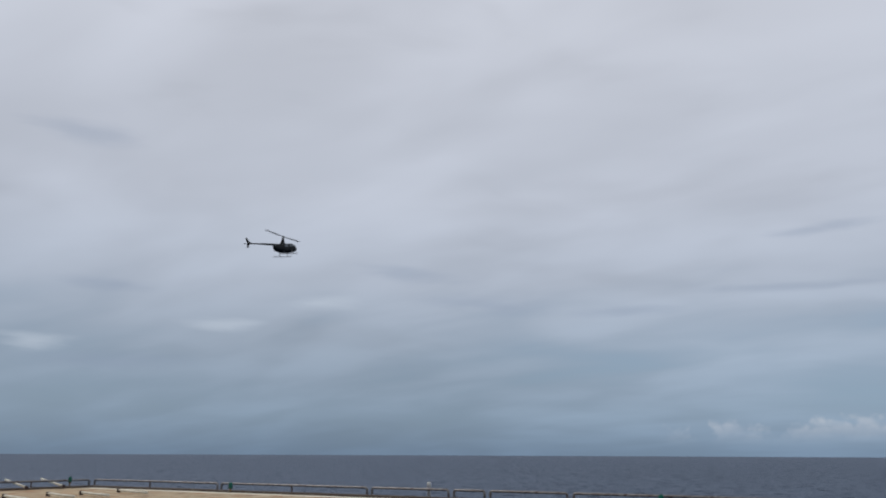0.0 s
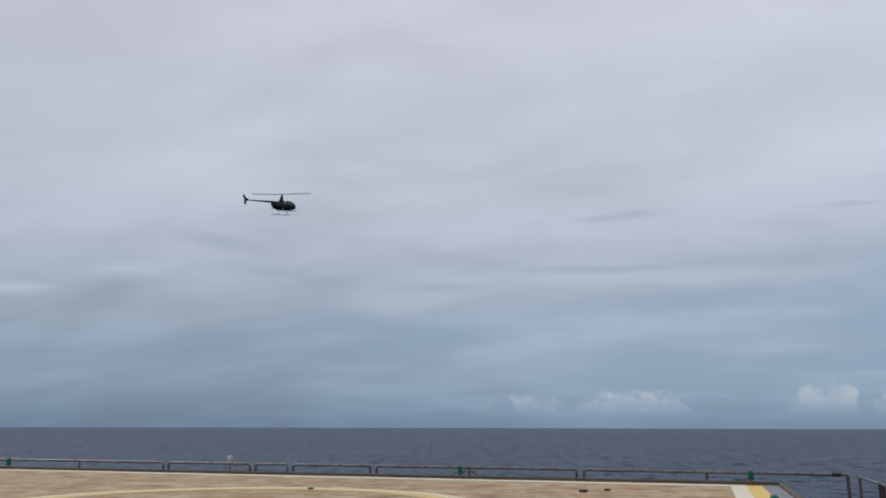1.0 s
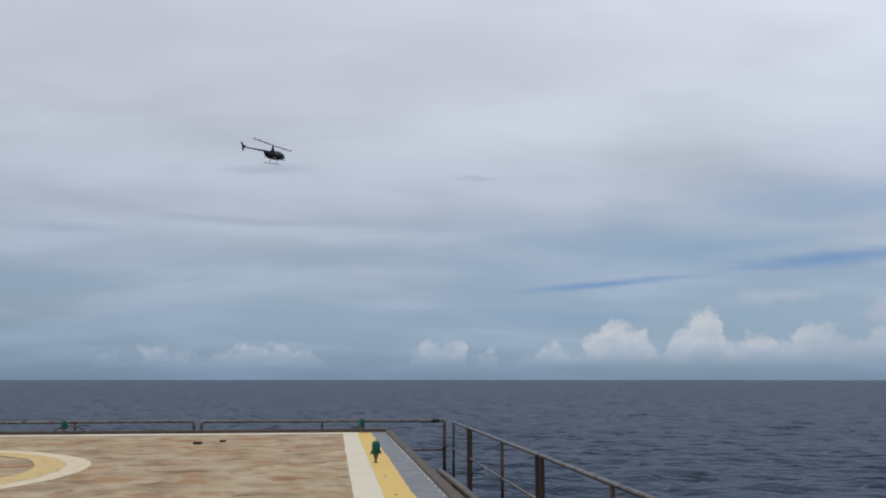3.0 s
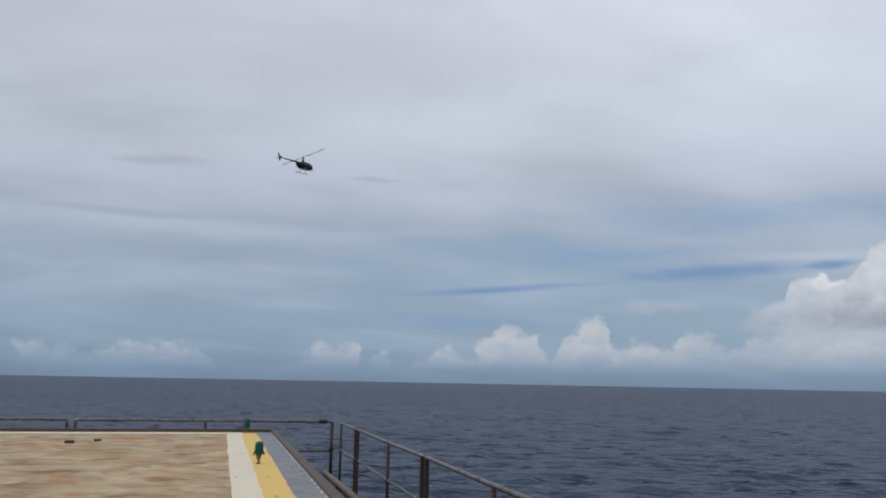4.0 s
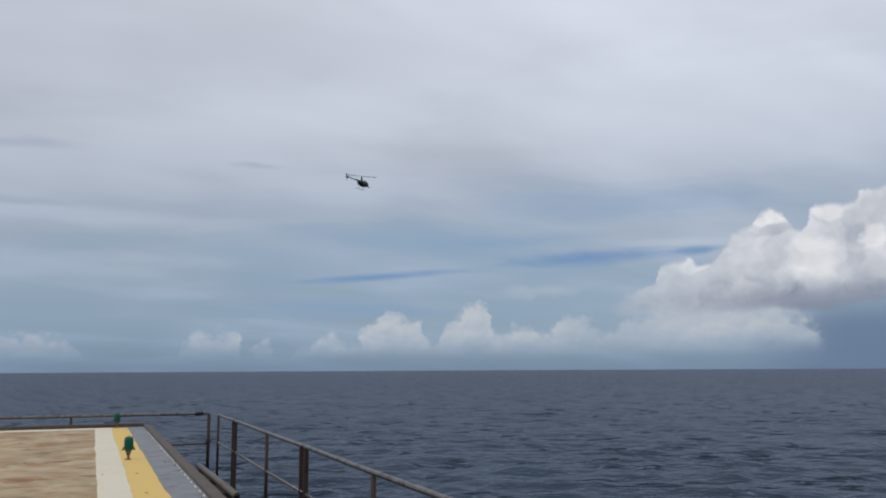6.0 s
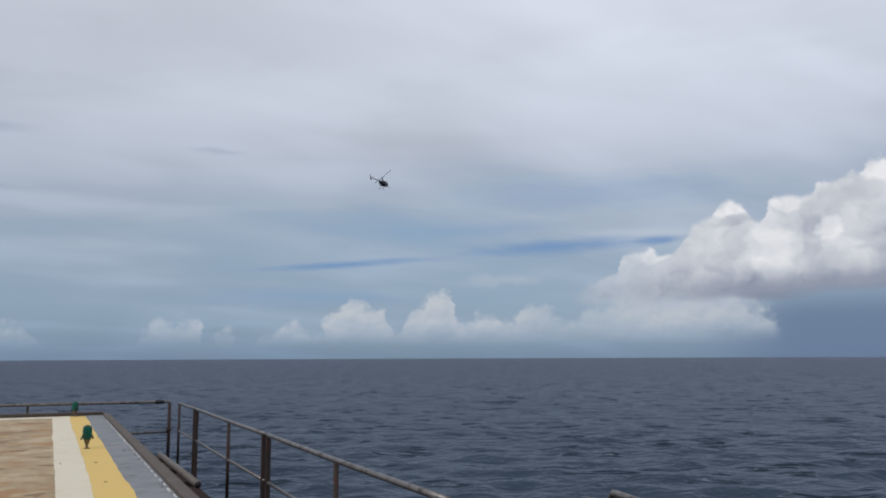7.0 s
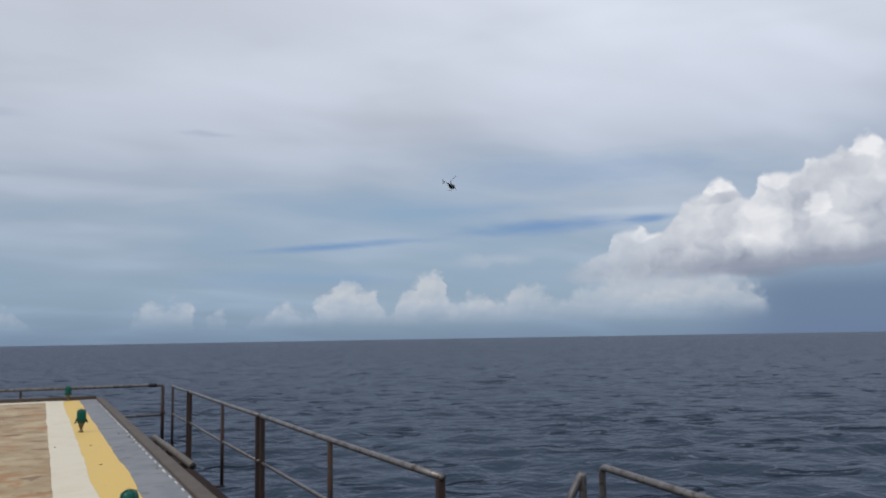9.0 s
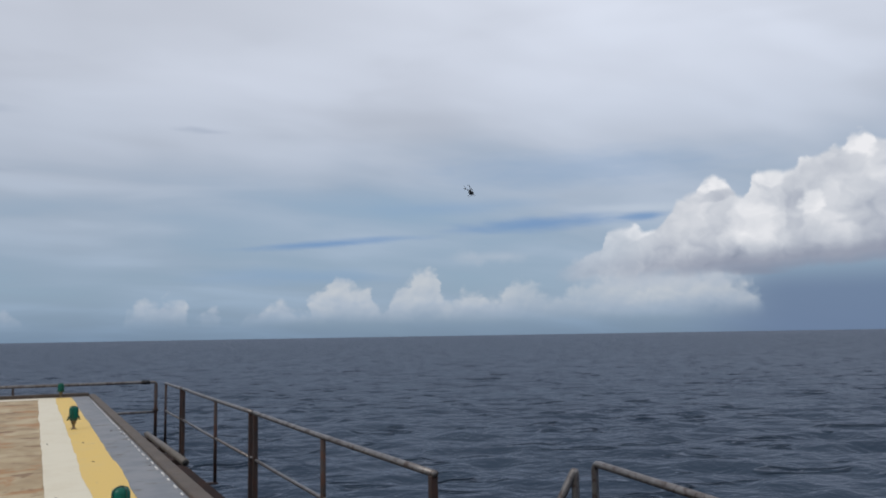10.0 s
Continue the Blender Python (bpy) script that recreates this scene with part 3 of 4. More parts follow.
def build_deck():
    deck = thing("deck", Matrix(), "worn tan painted steel landing deck with rust stains", "ship deck", kind="structure")
    bm = bmesh.new()
    sheet(bm, np.linspace(DECK_X0, SEAM, 44), np.linspace(DECK_Y0, DECK_Y1 - 0.12, 38),
          lambda x, y: 0.0006 * noise.noise(Vector((x * 0.35, y * 0.35, 0))) - 0.001)
    part("deck_plating", bm, DECK, deck)
    bm = bmesh.new()
    box(bm, (DECK_X0, DECK_Y0, -0.5), (DECK_X1 - 0.15, DECK_Y1 - 0.12, -0.04))
    part("deck_slab", bm, COAMING, deck, "dark brown steel edge of the deck")

    # white and yellow border lines along the side edge
    def strip(name, xa, xb, ya, yb, mat, z, seeds, label, amount=0.02):
        ys = np.linspace(ya, yb, 90)
        b = bmesh.new()
        rows = []
        for y in ys:
            a, c = xa + wavy(y, seeds[0], amount), xb + wavy(y, seeds[1], amount)
            rows.append([b.verts.new((x, y, z)) for x in np.linspace(a, c, 4)])
        for r, s in zip(rows, rows[1:]):
            for k in range(3):
                b.faces.new((r[k], r[k + 1], s[k + 1], s[k]))
        return part(name, b, mat, deck, label)

    strip("border_line", LINE_IN, LINE_MID + 0.03, DECK_Y0, 15.72, WHITE_LINE, 0.003, (1, 2), "white painted border line with uneven edges", 0.03)
    strip("border_line", LINE_MID, LINE_OUT, DECK_Y0, 15.68, YELLOW_LINE, 0.005, (3, 4), "yellow painted border line with uneven edges", 0.025)
    strip("edge_strip", LINE_OUT - 0.01, SEAM + 0.02, DECK_Y0, 15.9, GREY_STRIP, 0.003, (5, 6), "grey painted edge strip", 0.006)
    # white line along the far edge
    b = bmesh.new()
    rows = []
    for x in np.linspace(DECK_X0 + 0.2, LINE_MID + 0.02, 140):
        rows.append([b.verts.new((x, y, 0.0038)) for y in (15.42 + wavy(x, 9, 0.03), 15.6, 15.86 + wavy(x, 10, 0.03))])
    for r, s in zip(rows, rows[1:]):
        for k in range(2):
            b.faces.new((r[k], s[k], s[k + 1], r[k + 1]))
    part("border_line", b, WHITE_LINE, deck, "white painted border line along the far edge")

    # the landing circle: a yellow ring with a white rim
    def ring(r0, r1, z, mat, label, seed):
        b = bmesh.new()
        n = 180
        loops = []
        for k in range(n):
            a = 2 * math.pi * k / n
            s = 6 * math.cos(a), 6 * math.sin(a)
            w = 0.03 * noise.noise(Vector((s[0], s[1], seed)))
            v = 0.03 * noise.noise(Vector((s[0], s[1], seed + 5)))
            loops.append([b.verts.new((-6.0 + r * math.cos(a), 9.6 + r * math.sin(a), z)) for r in (r0 + w, (r0 + r1) / 2, r1 + v)])
        for k in range(n):
            p, q = loops[k], loops[(k + 1) % n]
            for j in range(2):
                b.faces.new((p[j], p[j + 1], q[j + 1], q[j]))
        part("landing_circle", b, mat, deck, label)

    ring(2.74, 3.06, 0.005, WORN_YELLOW, "yellow painted landing circle, worn", 1)
    ring(3.05, 3.32, 0.003, WORN_WHITE, "white painted rim of the landing circle, worn", 2)
    # raised coaming round the edge
    b = bmesh.new()
    box(b, (SEAM + 0.02, DECK_Y0, -0.55), (DECK_X1 - 0.025, DECK_Y1, 0.03), 0.01)
    part("coaming", b, COAMING, deck, "dark brown raised steel edge")
    b = bmesh.new()
    box(b, (DECK_X0, DECK_Y1 - 0.12, -0.55), (SEAM + 0.02, DECK_Y1, 0.06), 0.012)
    part("coaming", b, COAMING, deck, "dark brown raised steel edge")
    b = bmesh.new()
    box(b, (DECK_X0 - 0.12, DECK_Y0, -0.55), (DECK_X0, DECK_Y1, 0.06), 0.012)
    part("coaming", b, COAMING, deck, "dark brown raised steel edge")
    # short pale dashes along the seam
    dash = bmesh.new()
    box(dash, (-0.005, -0.075, 0), (0.005, 0.075, 0.005))
    first = part("seam_dash", dash, PIPE_DASH, deck, "short pale paint dash along the seam")
    first.location = (SEAM - 0.005, 3.0, 0.003)
    rng = random.Random(5)
    for k in range(1, 40):
        o = first.copy()
        scene.collection.objects.link(o)
        o.location = (SEAM - 0.005 + rng.uniform(-.004, .004), 3.0 + k * 0.29 + rng.uniform(-.02, .02), 0.003)
        o.scale = (1, rng.uniform(0.5, 1.25), 1)
    # the side gangway below the deck's edge, and the hull
    b = bmesh.new()
    box(b, (DECK_X1 - 0.04, DECK_Y0, -0.95), (2.10, 16.6, -0.82), 0.01)
    part("gangway_plate", b, HULL, deck, "dark red-brown steel side gangway below the deck edge")
    b = bmesh.new()
    box(b, (DECK_X0 + 0.4, DECK_Y0 - 30, SEA_LEVEL - 2), (1.6, DECK_Y1 - 0.3, -0.55), 0.1)
    part("hull", b, HULL, deck, "dark red-brown painted ship hull")
    return deck


deck = build_deck()


# ---- railings ----
RAIL_Z = 0.20


def far_rail(x0, x1, y0, y1, stubs=(), low=False, sleeve=None):
    """A low section of pipe rail on short stubs, with a bent end at either side."""
    ob = thing("guard_rail", pose(x0, y0, 0), "low grey-brown pipe guard rail on short stubs at the deck edge", "railing", "low rail sections of the far edge")
    L = Vector((x1 - x0, y1 - y0, 0))
    d = L.normalized()
    up = Vector((0, 0, RAIL_Z))
    b = bmesh.new()
    foot = Vector((0, 0, -0.3))
    pts = bent(foot, up, L + up, 0.05)[:-1] + bent(up, L + up, L + foot, 0.05)[1:]
    tube(b, pts, 0.027, 10)
    part("top_rail", b, RAIL, ob, smooth=True)
    for s in stubs:
        b = bmesh.new()
        q = d * (s - x0) / d.x
        tube(b, [q + foot, q + up], 0.02, 8)
        part("stub", b, RUSTY, ob, smooth=True)
    for e in (Vector(), L):
        b = bmesh.new()
        box(b, (e.x - 0.04, e.y - 0.05, -0.32), (e.x + 0.04, e.y + 0.05, -0.27), 0.006)
        part("foot_plate", b, RUSTY, ob)
    if sleeve:
        b = bmesh.new()
        q = d * (sleeve - x0) / d.x + up
        tube(b, [q - d * 0.07, q + d * 0.07], 0.036, 12)
        part("sleeve", b, BLACK, ob, "black rubber sleeve", smooth=True)
    return ob


for a, c, stubs in ((-16.23, -11.56, (-13.85,)), (-11.56, -9.41, ()), (-9.41, -8.53, ()),
                    (-8.53, -6.66, ()), (-6.66, -2.47, (-4.64,)), (-21.12, -16.23, (-18.79,))):
    far_rail(a + 0.07, c - 0.07, 16.22, 16.22, stubs)


def end_section():
    """The last section of the far edge: it ends in a full post at the corner."""
    ob = far_rail(-2.40, 2.10, 16.2, 15.95, (-0.19,), sleeve=1.93)
    b = bmesh.new()
    tube(b, [(4.5, -0.25, -0.85), (4.5, -0.25, RAIL_Z - 0.02)], 0.03, 10)
    part("post", b, RUSTY, ob, "rusty brown steel post", smooth=True)
    b = bmesh.new()
    tube(b, [(3.2, -0.20, -0.33), (4.5, -0.25, -0.33)], 0.022, 10)
    part("middle_rail", b, RAIL, ob, smooth=True)
    return ob


end_section()


def left_rail():
    ob = thing("guard_rail", pose(-21.14, 16.1, 0), "low grey-brown pipe guard rail along the side edge of the deck", "railing", "low rail sections of the far edge")
    b = bmesh.new()
    tube(b, [(0, 0, -0.4), (0, 0, RAIL_Z - 0.02), (0, -0.05, RAIL_Z), (0, -9, RAIL_Z), (0, -9.05, -0.4)], 0.027, 8)
    part("top_rail", b, RAIL, ob, smooth=True)
    for y in (-1.8, -3.8, -6.0):
        b = bmesh.new()
        tube(b, [(0, y, -0.4), (0, y, RAIL_Z)], 0.02, 8)
        part("stub", b, RUSTY, ob, smooth=True)
    return ob


left_rail()


def side_rail(a, c, posts, wide_ends=(True, True)):
    """A section of the tall side rail: top rail, middle rail, posts down to the gangway."""
    a, c = Vector((*a, 0)), Vector((*c, 0))
    ob = thing("guard_rail", Matrix.Translation(a), "tall rusty grey-brown pipe guard rail with a middle rail", "railing", "tall rail sections of the gangway")
    L = c - a
    d = L.normalized()
    up, low = Vector((0, 0, RAIL_Z)), Vector((0, 0, -0.83))
    b = bmesh.new()
    tube(b, [up - d * 0.02, *[up + L * k / 8 + Vector((0, 0, -0.006 * math.sin(math.pi * k / 8))) for k in range(1, 8)], L + up + d * 0.02], 0.0215, 12)
    part("top_rail", b, RAIL, ob, smooth=True)
    b = bmesh.new()
    mid = Vector((0, 0, -0.27))
    tube(b, [mid, L / 2 + mid + Vector((0, 0, -0.008)), L + mid], 0.0165, 10)
    part("middle_rail", b, RAIL, ob, smooth=True)
    for s, wide in posts:
        q = d * s
        b = bmesh.new()
        if wide:
            w = 0.023
            box(b, (q.x - w, q.y - w, low.z), (q.x + w, q.y + w, RAIL_Z - 0.012), 0.007)
        else:
            tube(b, [q + low, q + up - Vector((0, 0, 0.01))], 0.0215, 10)
        part("post", b, RUSTY, ob, "rusty brown steel post", smooth=not wide)
        b = bmesh.new()
        box(b, (q.x - 0.11, q.y - 0.03, -0.835), (q.x + 0.035, q.y + 0.05, -0.81), 0.004)
        part("foot_plate", b, RUSTY, ob)
    return ob


side_rail((2.19, 15.35), (2.19, 13.62), [(0.0, False), (1.70, True)])
side_rail((2.19, 13.46), (2.165, 8.86), [(0.03, True), (2.62, False), (4.56, True)])
side_rail((2.165, 8.72), (2.14, 4.38), [(0.03, True), (2.30, False), (4.33, True)])


def stair_brace():
    """The near handrail of the stair, which starts at the last post of the tall rail."""
    ob = thing("stair_handrail", pose(2.14, 4.46, 0), "dark brown pipe handrail below the last rail post", "handrail")
    b = bmesh.new()
    tube(b, [(0, 0, -0.10), (-0.10, 0.04, -0.30), (-0.36, 0.14, -0.80)], 0.02, 10)
    part("top_rail", b, RAIL, ob, smooth=True)
    b = bmesh.new()
    box(b, (-0.42, 0.08, -0.825), (-0.30, 0.20, -0.79), 0.004)
    part("foot_plate", b, RUSTY, ob)


stair_brace()


def gate_rail():
    """The rail on the far side of the gap in the gangway."""
    ob = thing("guard_rail", pose(3.11, 4.2, 0), "grey-brown pipe guard rail beyond the gangway gap", "railing")
    b = bmesh.new()
    d = Vector((-0.17, -1.0, 0)).normalized()
    pts = bent((0, 0, -0.9), (0, 0, RAIL_Z), d * 3.2 + Vector((0, 0, RAIL_Z)), 0.05)
    tube(b, pts, 0.021, 12)
    part("top_rail", b, RAIL, ob, smooth=True)
    b = bmesh.new()
    tube(b, [Vector((0, 0, -0.27)), d * 3.2 + Vector((0, 0, -0.27))], 0.02, 10)
    part("middle_rail", b, RAIL, ob, smooth=True)
    b = bmesh.new()
    tube(b, [d * 3.1 + Vector((0, 0, -0.9)), d * 3.1 + Vector((0, 0, RAIL_Z))], 0.028, 10)
    part("post", b, RUSTY, ob, smooth=True)
    b = bmesh.new()
    box(b, (-1.0, -3.6, -0.95), (0.2, 0.15, -0.86), 0.01)
    part("landing_plate", b, HULL, ob, "dark rusty steel landing")
    # stair handrail that leads down and outwards
    ob = thing("stair_handrail", pose(2.90, 4.10, 0), "dark brown pipe handrail of a stair that leads down", "handrail")
    b = bmesh.new()
    tube(b, bent((0, 0, -0.9), (0, 0, RAIL_Z), (-0.17, 0.05, -0.13), 0.03) + [(-0.45, 0.14, -0.66)], 0.023, 10)
    part("top_rail", b, RAIL, ob, smooth=True)
    b = bmesh.new()
    box(b, (-0.06, -0.06, -0.92), (0.06, 0.06, -0.88), 0.004)
    part("foot_plate", b, RUSTY, ob)


gate_rail()


# ---- deck lamps ----
def deck_lamp():
    ob = thing("deck_lamp", Matrix(), "green glass perimeter lamp on a short stem at the deck edge", "lamp", "green perimeter lamps of the deck")
    b = bmesh.new()
    lathe(b, [(0.034, 0), (0.034, 0.007), (0.017, 0.012), (0.016, 0.045), (0.024, 0.066), (0.031, 0.085), (0.033, 0.10)], 14)
    part("stem", b, STEM, ob, "rusty metal stem with a round foot", smooth=True)
    b = bmesh.new()
    lathe(b, [(0.033, 0.098), (0.040, 0.102), (0.044, 0.108), (0.044, 0.122), (0.040, 0.126)], 16)
    part("collar", b, GREEN_METAL, ob, smooth=True)
    for s in (-1, 1):
        b = bmesh.new()
        tube(b, [(s * 0.043, 0, 0.165), (s * 0.055, 0, 0.142), (s * 0.064, 0, 0.118), (s * 0.074, 0, 0.102)], [0.006, 0.010, 0.010, 0.006], 8)
        part("clamp", b, GREEN_METAL, ob, smooth=True)
    b = bmesh.new()
    lathe(b, [(0.043, 0.122), (0.047, 0.14), (0.048, 0.19), (0.047, 0.228), (0.042, 0.246), (0.030, 0.256), (0.0, 0.259)], 18)
    part("globe", b, GREEN_GLASS, ob, "dark green glass globe", smooth=True)
    for k in range(4):
        b = bmesh.new()
        a = math.pi / 4 + k * math.pi / 2
        ca, sa = math.cos(a), math.sin(a)
        tube(b, [(0.045 * ca, 0.045 * sa, 0.118), (0.051 * ca, 0.051 * sa, 0.15), (0.052 * ca, 0.052 * sa, 0.22), (0.043 * ca, 0.043 * sa, 0.252), (0.0, 0.0, 0.266)], 0.003, 6)
        part("guard_wire", b, GREEN_METAL, ob, smooth=True)
    return ob


lamp = deck_lamp()
for piece in lamp.children:
    piece.data.transform(Matrix.Diagonal((0.96, 0.96, 0.95, 1)))
lamp.matrix_world = pose(0.52, 10.18, 0.006, 0, 0, 20)
copy_thing(lamp, pose(0.51, 4.54, 0.006, 0, 0, 75))
for x, y, z, a in ((0.54, 15.78, 0.004, 140), (-4.72, 15.85, 0.002, 200), (-15.5, 15.85, 0.002, 260), (DECK_X0 - 0.06, 15.3, 0.058, 310)):
    copy_thing(lamp, pose(x, y, z, 0, 0, a))


# ---- small things on the deck ----
def vent():
    ob = thing("vent_post", pose(-10.05, 16.35, -0.5), "small white capped vent post behind the low rail", "vent")
    b = bmesh.new()
    lathe(b, [(0.04, 0), (0.04, 0.72), (0.045, 0.74)], 12)
    part("pipe", b, WHITE_CAP, ob, smooth=True)
    b = bmesh.new()
    lathe(b, [(0.045, 0.74), (0.05, 0.76), (0.05, 0.82), (0.04, 0.85), (0.0, 0.86)], 14)
    part("cap", b, WHITE_CAP, ob, smooth=True)


vent()


def side_pipe():
    ob = thing("drain_pipe", pose(1.24, 7.2, -0.03), "grey-brown open pipe lying along the outer deck edge", "pipe")
    b = bmesh.new()
    tube(b, [(0, 0, 0), (0, 1.3, -0.012), (0, 2.6, -0.03)], 0.031, 14)
    part("pipe", b, PIPE, ob, smooth=True)
    # the tube is solid: a black disc on its end stands for the shaded hollow
    b = bmesh.new()
    tube(b, [(0, -0.006, 0), (0, 0.02, 0)], 0.025, 14)
    part("bore_shade", b, BLACK, ob, "black disc standing for the shade inside the pipe end", smooth=True)
    for y in (0.4, 1.3, 2.2):
        b = bmesh.new()
        box(b, (-0.17, y - 0.02, -0.07), (0.03, y + 0.02, -0.02), 0.005)
        part("bracket", b, RUSTY, ob)


side_pipe()


def net_pole(m, label, length=1.9):
    ob = thing("net_pole", m, label, "pole", "pale net poles at the deck edge")
    b = bmesh.new()
    tube(b, [(0, 0, 0), (length * 0.5, 0, -0.004), (length, 0, 0)], 0.028, 10)
    part("pole", b, PALE_PIPE, ob, smooth=True)
    b = bmesh.new()
    box(b, (-0.045, -0.038, -0.058), (0.045, 0.038, 0.036), 0.01)
    part("hinge", b, RUSTY, ob, "rusty hinge bracket")


for x, y in ((-17.75, 14.35), (-17.45, 13.05), (-17.6, 12.3), (-17.45, 11.15)):
    net_pole(pose(x, y, 0.062, 0, 0, -19), "pale folded net pole lying on the deck", 1.75)
for y in (13.6, 14.67):
    net_pole(pose(-20.3, y, 0.09, 0, -4.6, 163), "pale net pole leaning out over the deck edge", 1.78)


def scrap(x, y, a, size):
    b = bmesh.new()
    box(b, (-size, -size * 0.35, 0), (size, size * 0.45, size * 0.6), size * 0.15)
    for v in b.verts:
        v.co += 0.25 * size * noise.noise_vector(v.co * 9 + Vector((x, y, 0)))
    o = link_mesh("tie_down_ring", b, RUSTY)
    o.matrix_world = pose(x, y, 0.004, 0, 0, a)
    tagged(o, "small dark brown tie-down fitting on the deck", "deck fitting", "tie-down fittings")


for q in ((-2.02, 13.3, 5, 0.07), (-1.70, 13.75, 30, 0.05), (-6.25, 12.5, 10, 0.045)):
    scrap(*q)


def crumbs():
    """Dark crumbs of rust and paint scattered along the edge lines."""
    rng = random.Random(11)
    b = bmesh.new()
    for k in range(11):
        x, y, r = rng.uniform(0.22, 0.95), 4.2 + 11.0 * rng.random() ** 1.5, rng.uniform(0.008, 0.022)
        n = rng.randint(4, 6)
        low = [b.verts.new((x + r * rng.uniform(0.6, 1.3) * math.cos(6.283 * i / n), y + 0.8 * r * rng.uniform(0.6, 1.3) * math.sin(6.283 * i / n), 0.004)) for i in range(n)]
        top = b.verts.new((x, y, 0.012))
        for i in range(n):
            b.faces.new((low[i], low[(i + 1) % n], top))
        b.faces.new(low)
    tagged(link_mesh("rust_crumbs", b, RUSTY), "dark crumbs of rust scattered on the painted edge lines", "debris", kind="stuff")


crumbs()


def loose_hose(x, y):
    ob = thing("rope_end", pose(x, y, 0.06), "short pale rope end hanging at the low rail", "rope")
    b = bmesh.new()
    tube(b, [(-0.22, 0, 0.0), (-0.14, 0, 0.05), (-0.05, 0, 0.07), (0.05, 0, 0.09), (0.16, 0, 0.07), (0.26, 0, 0.03), (0.3, 0, 0.0)], 0.014, 8)
    part("rope", b, PIPE, ob, smooth=True)


loose_hose(-4.75, 16.12)


# ---- the helicopter ----
def loft(bm, sections, sides=20, power=2.4):
    """A closed body through sections: x, middle height, half width, half height."""
    rings = []
    for x, zc, w, h in sections:
        ring = []
        for k in range(sides):
            a = 2 * math.pi * k / sides
            c, s = math.cos(a), math.sin(a)
            ring.append(bm.verts.new((x, w * math.copysign(abs(c) ** (2 / power), c), zc + h * math.copysign(abs(s) ** (2 / power), s))))
        rings.append(ring)
    for a, b in zip(rings, rings[1:]):
        for k in range(sides):
            bm.faces.new((a[k], a[(k + 1) % sides], b[(k + 1) % sides], b[k]))
    bm.faces.new(rings[0])
    bm.faces.new(rings[-1])
    return bm


def blade_mesh(bm, r0, r1, chord, thick, twist=0.0):
    rings = []
    for k in range(7):
        t = k / 6
        r = r0 + (r1 - r0) * t
        c = chord * (0.55 if k == 0 else 1.0)
        rings.append([bm.verts.new((r, dy * c, dz * thick + 0.02 * r)) for dy, dz in
                      ((-0.5, 0), (-0.2, 0.5), (0.25, 0.5), (0.5, 0), (0.25, -0.5), (-0.2, -0.5))])
    for a, b in zip(rings, rings[1:]):
        for k in range(6):
            bm.faces.new((a[k], a[(k + 1) % 6], b[(k + 1) % 6], b[k]))
    bm.faces.new(rings[0])
    bm.faces.new(rings[-1])


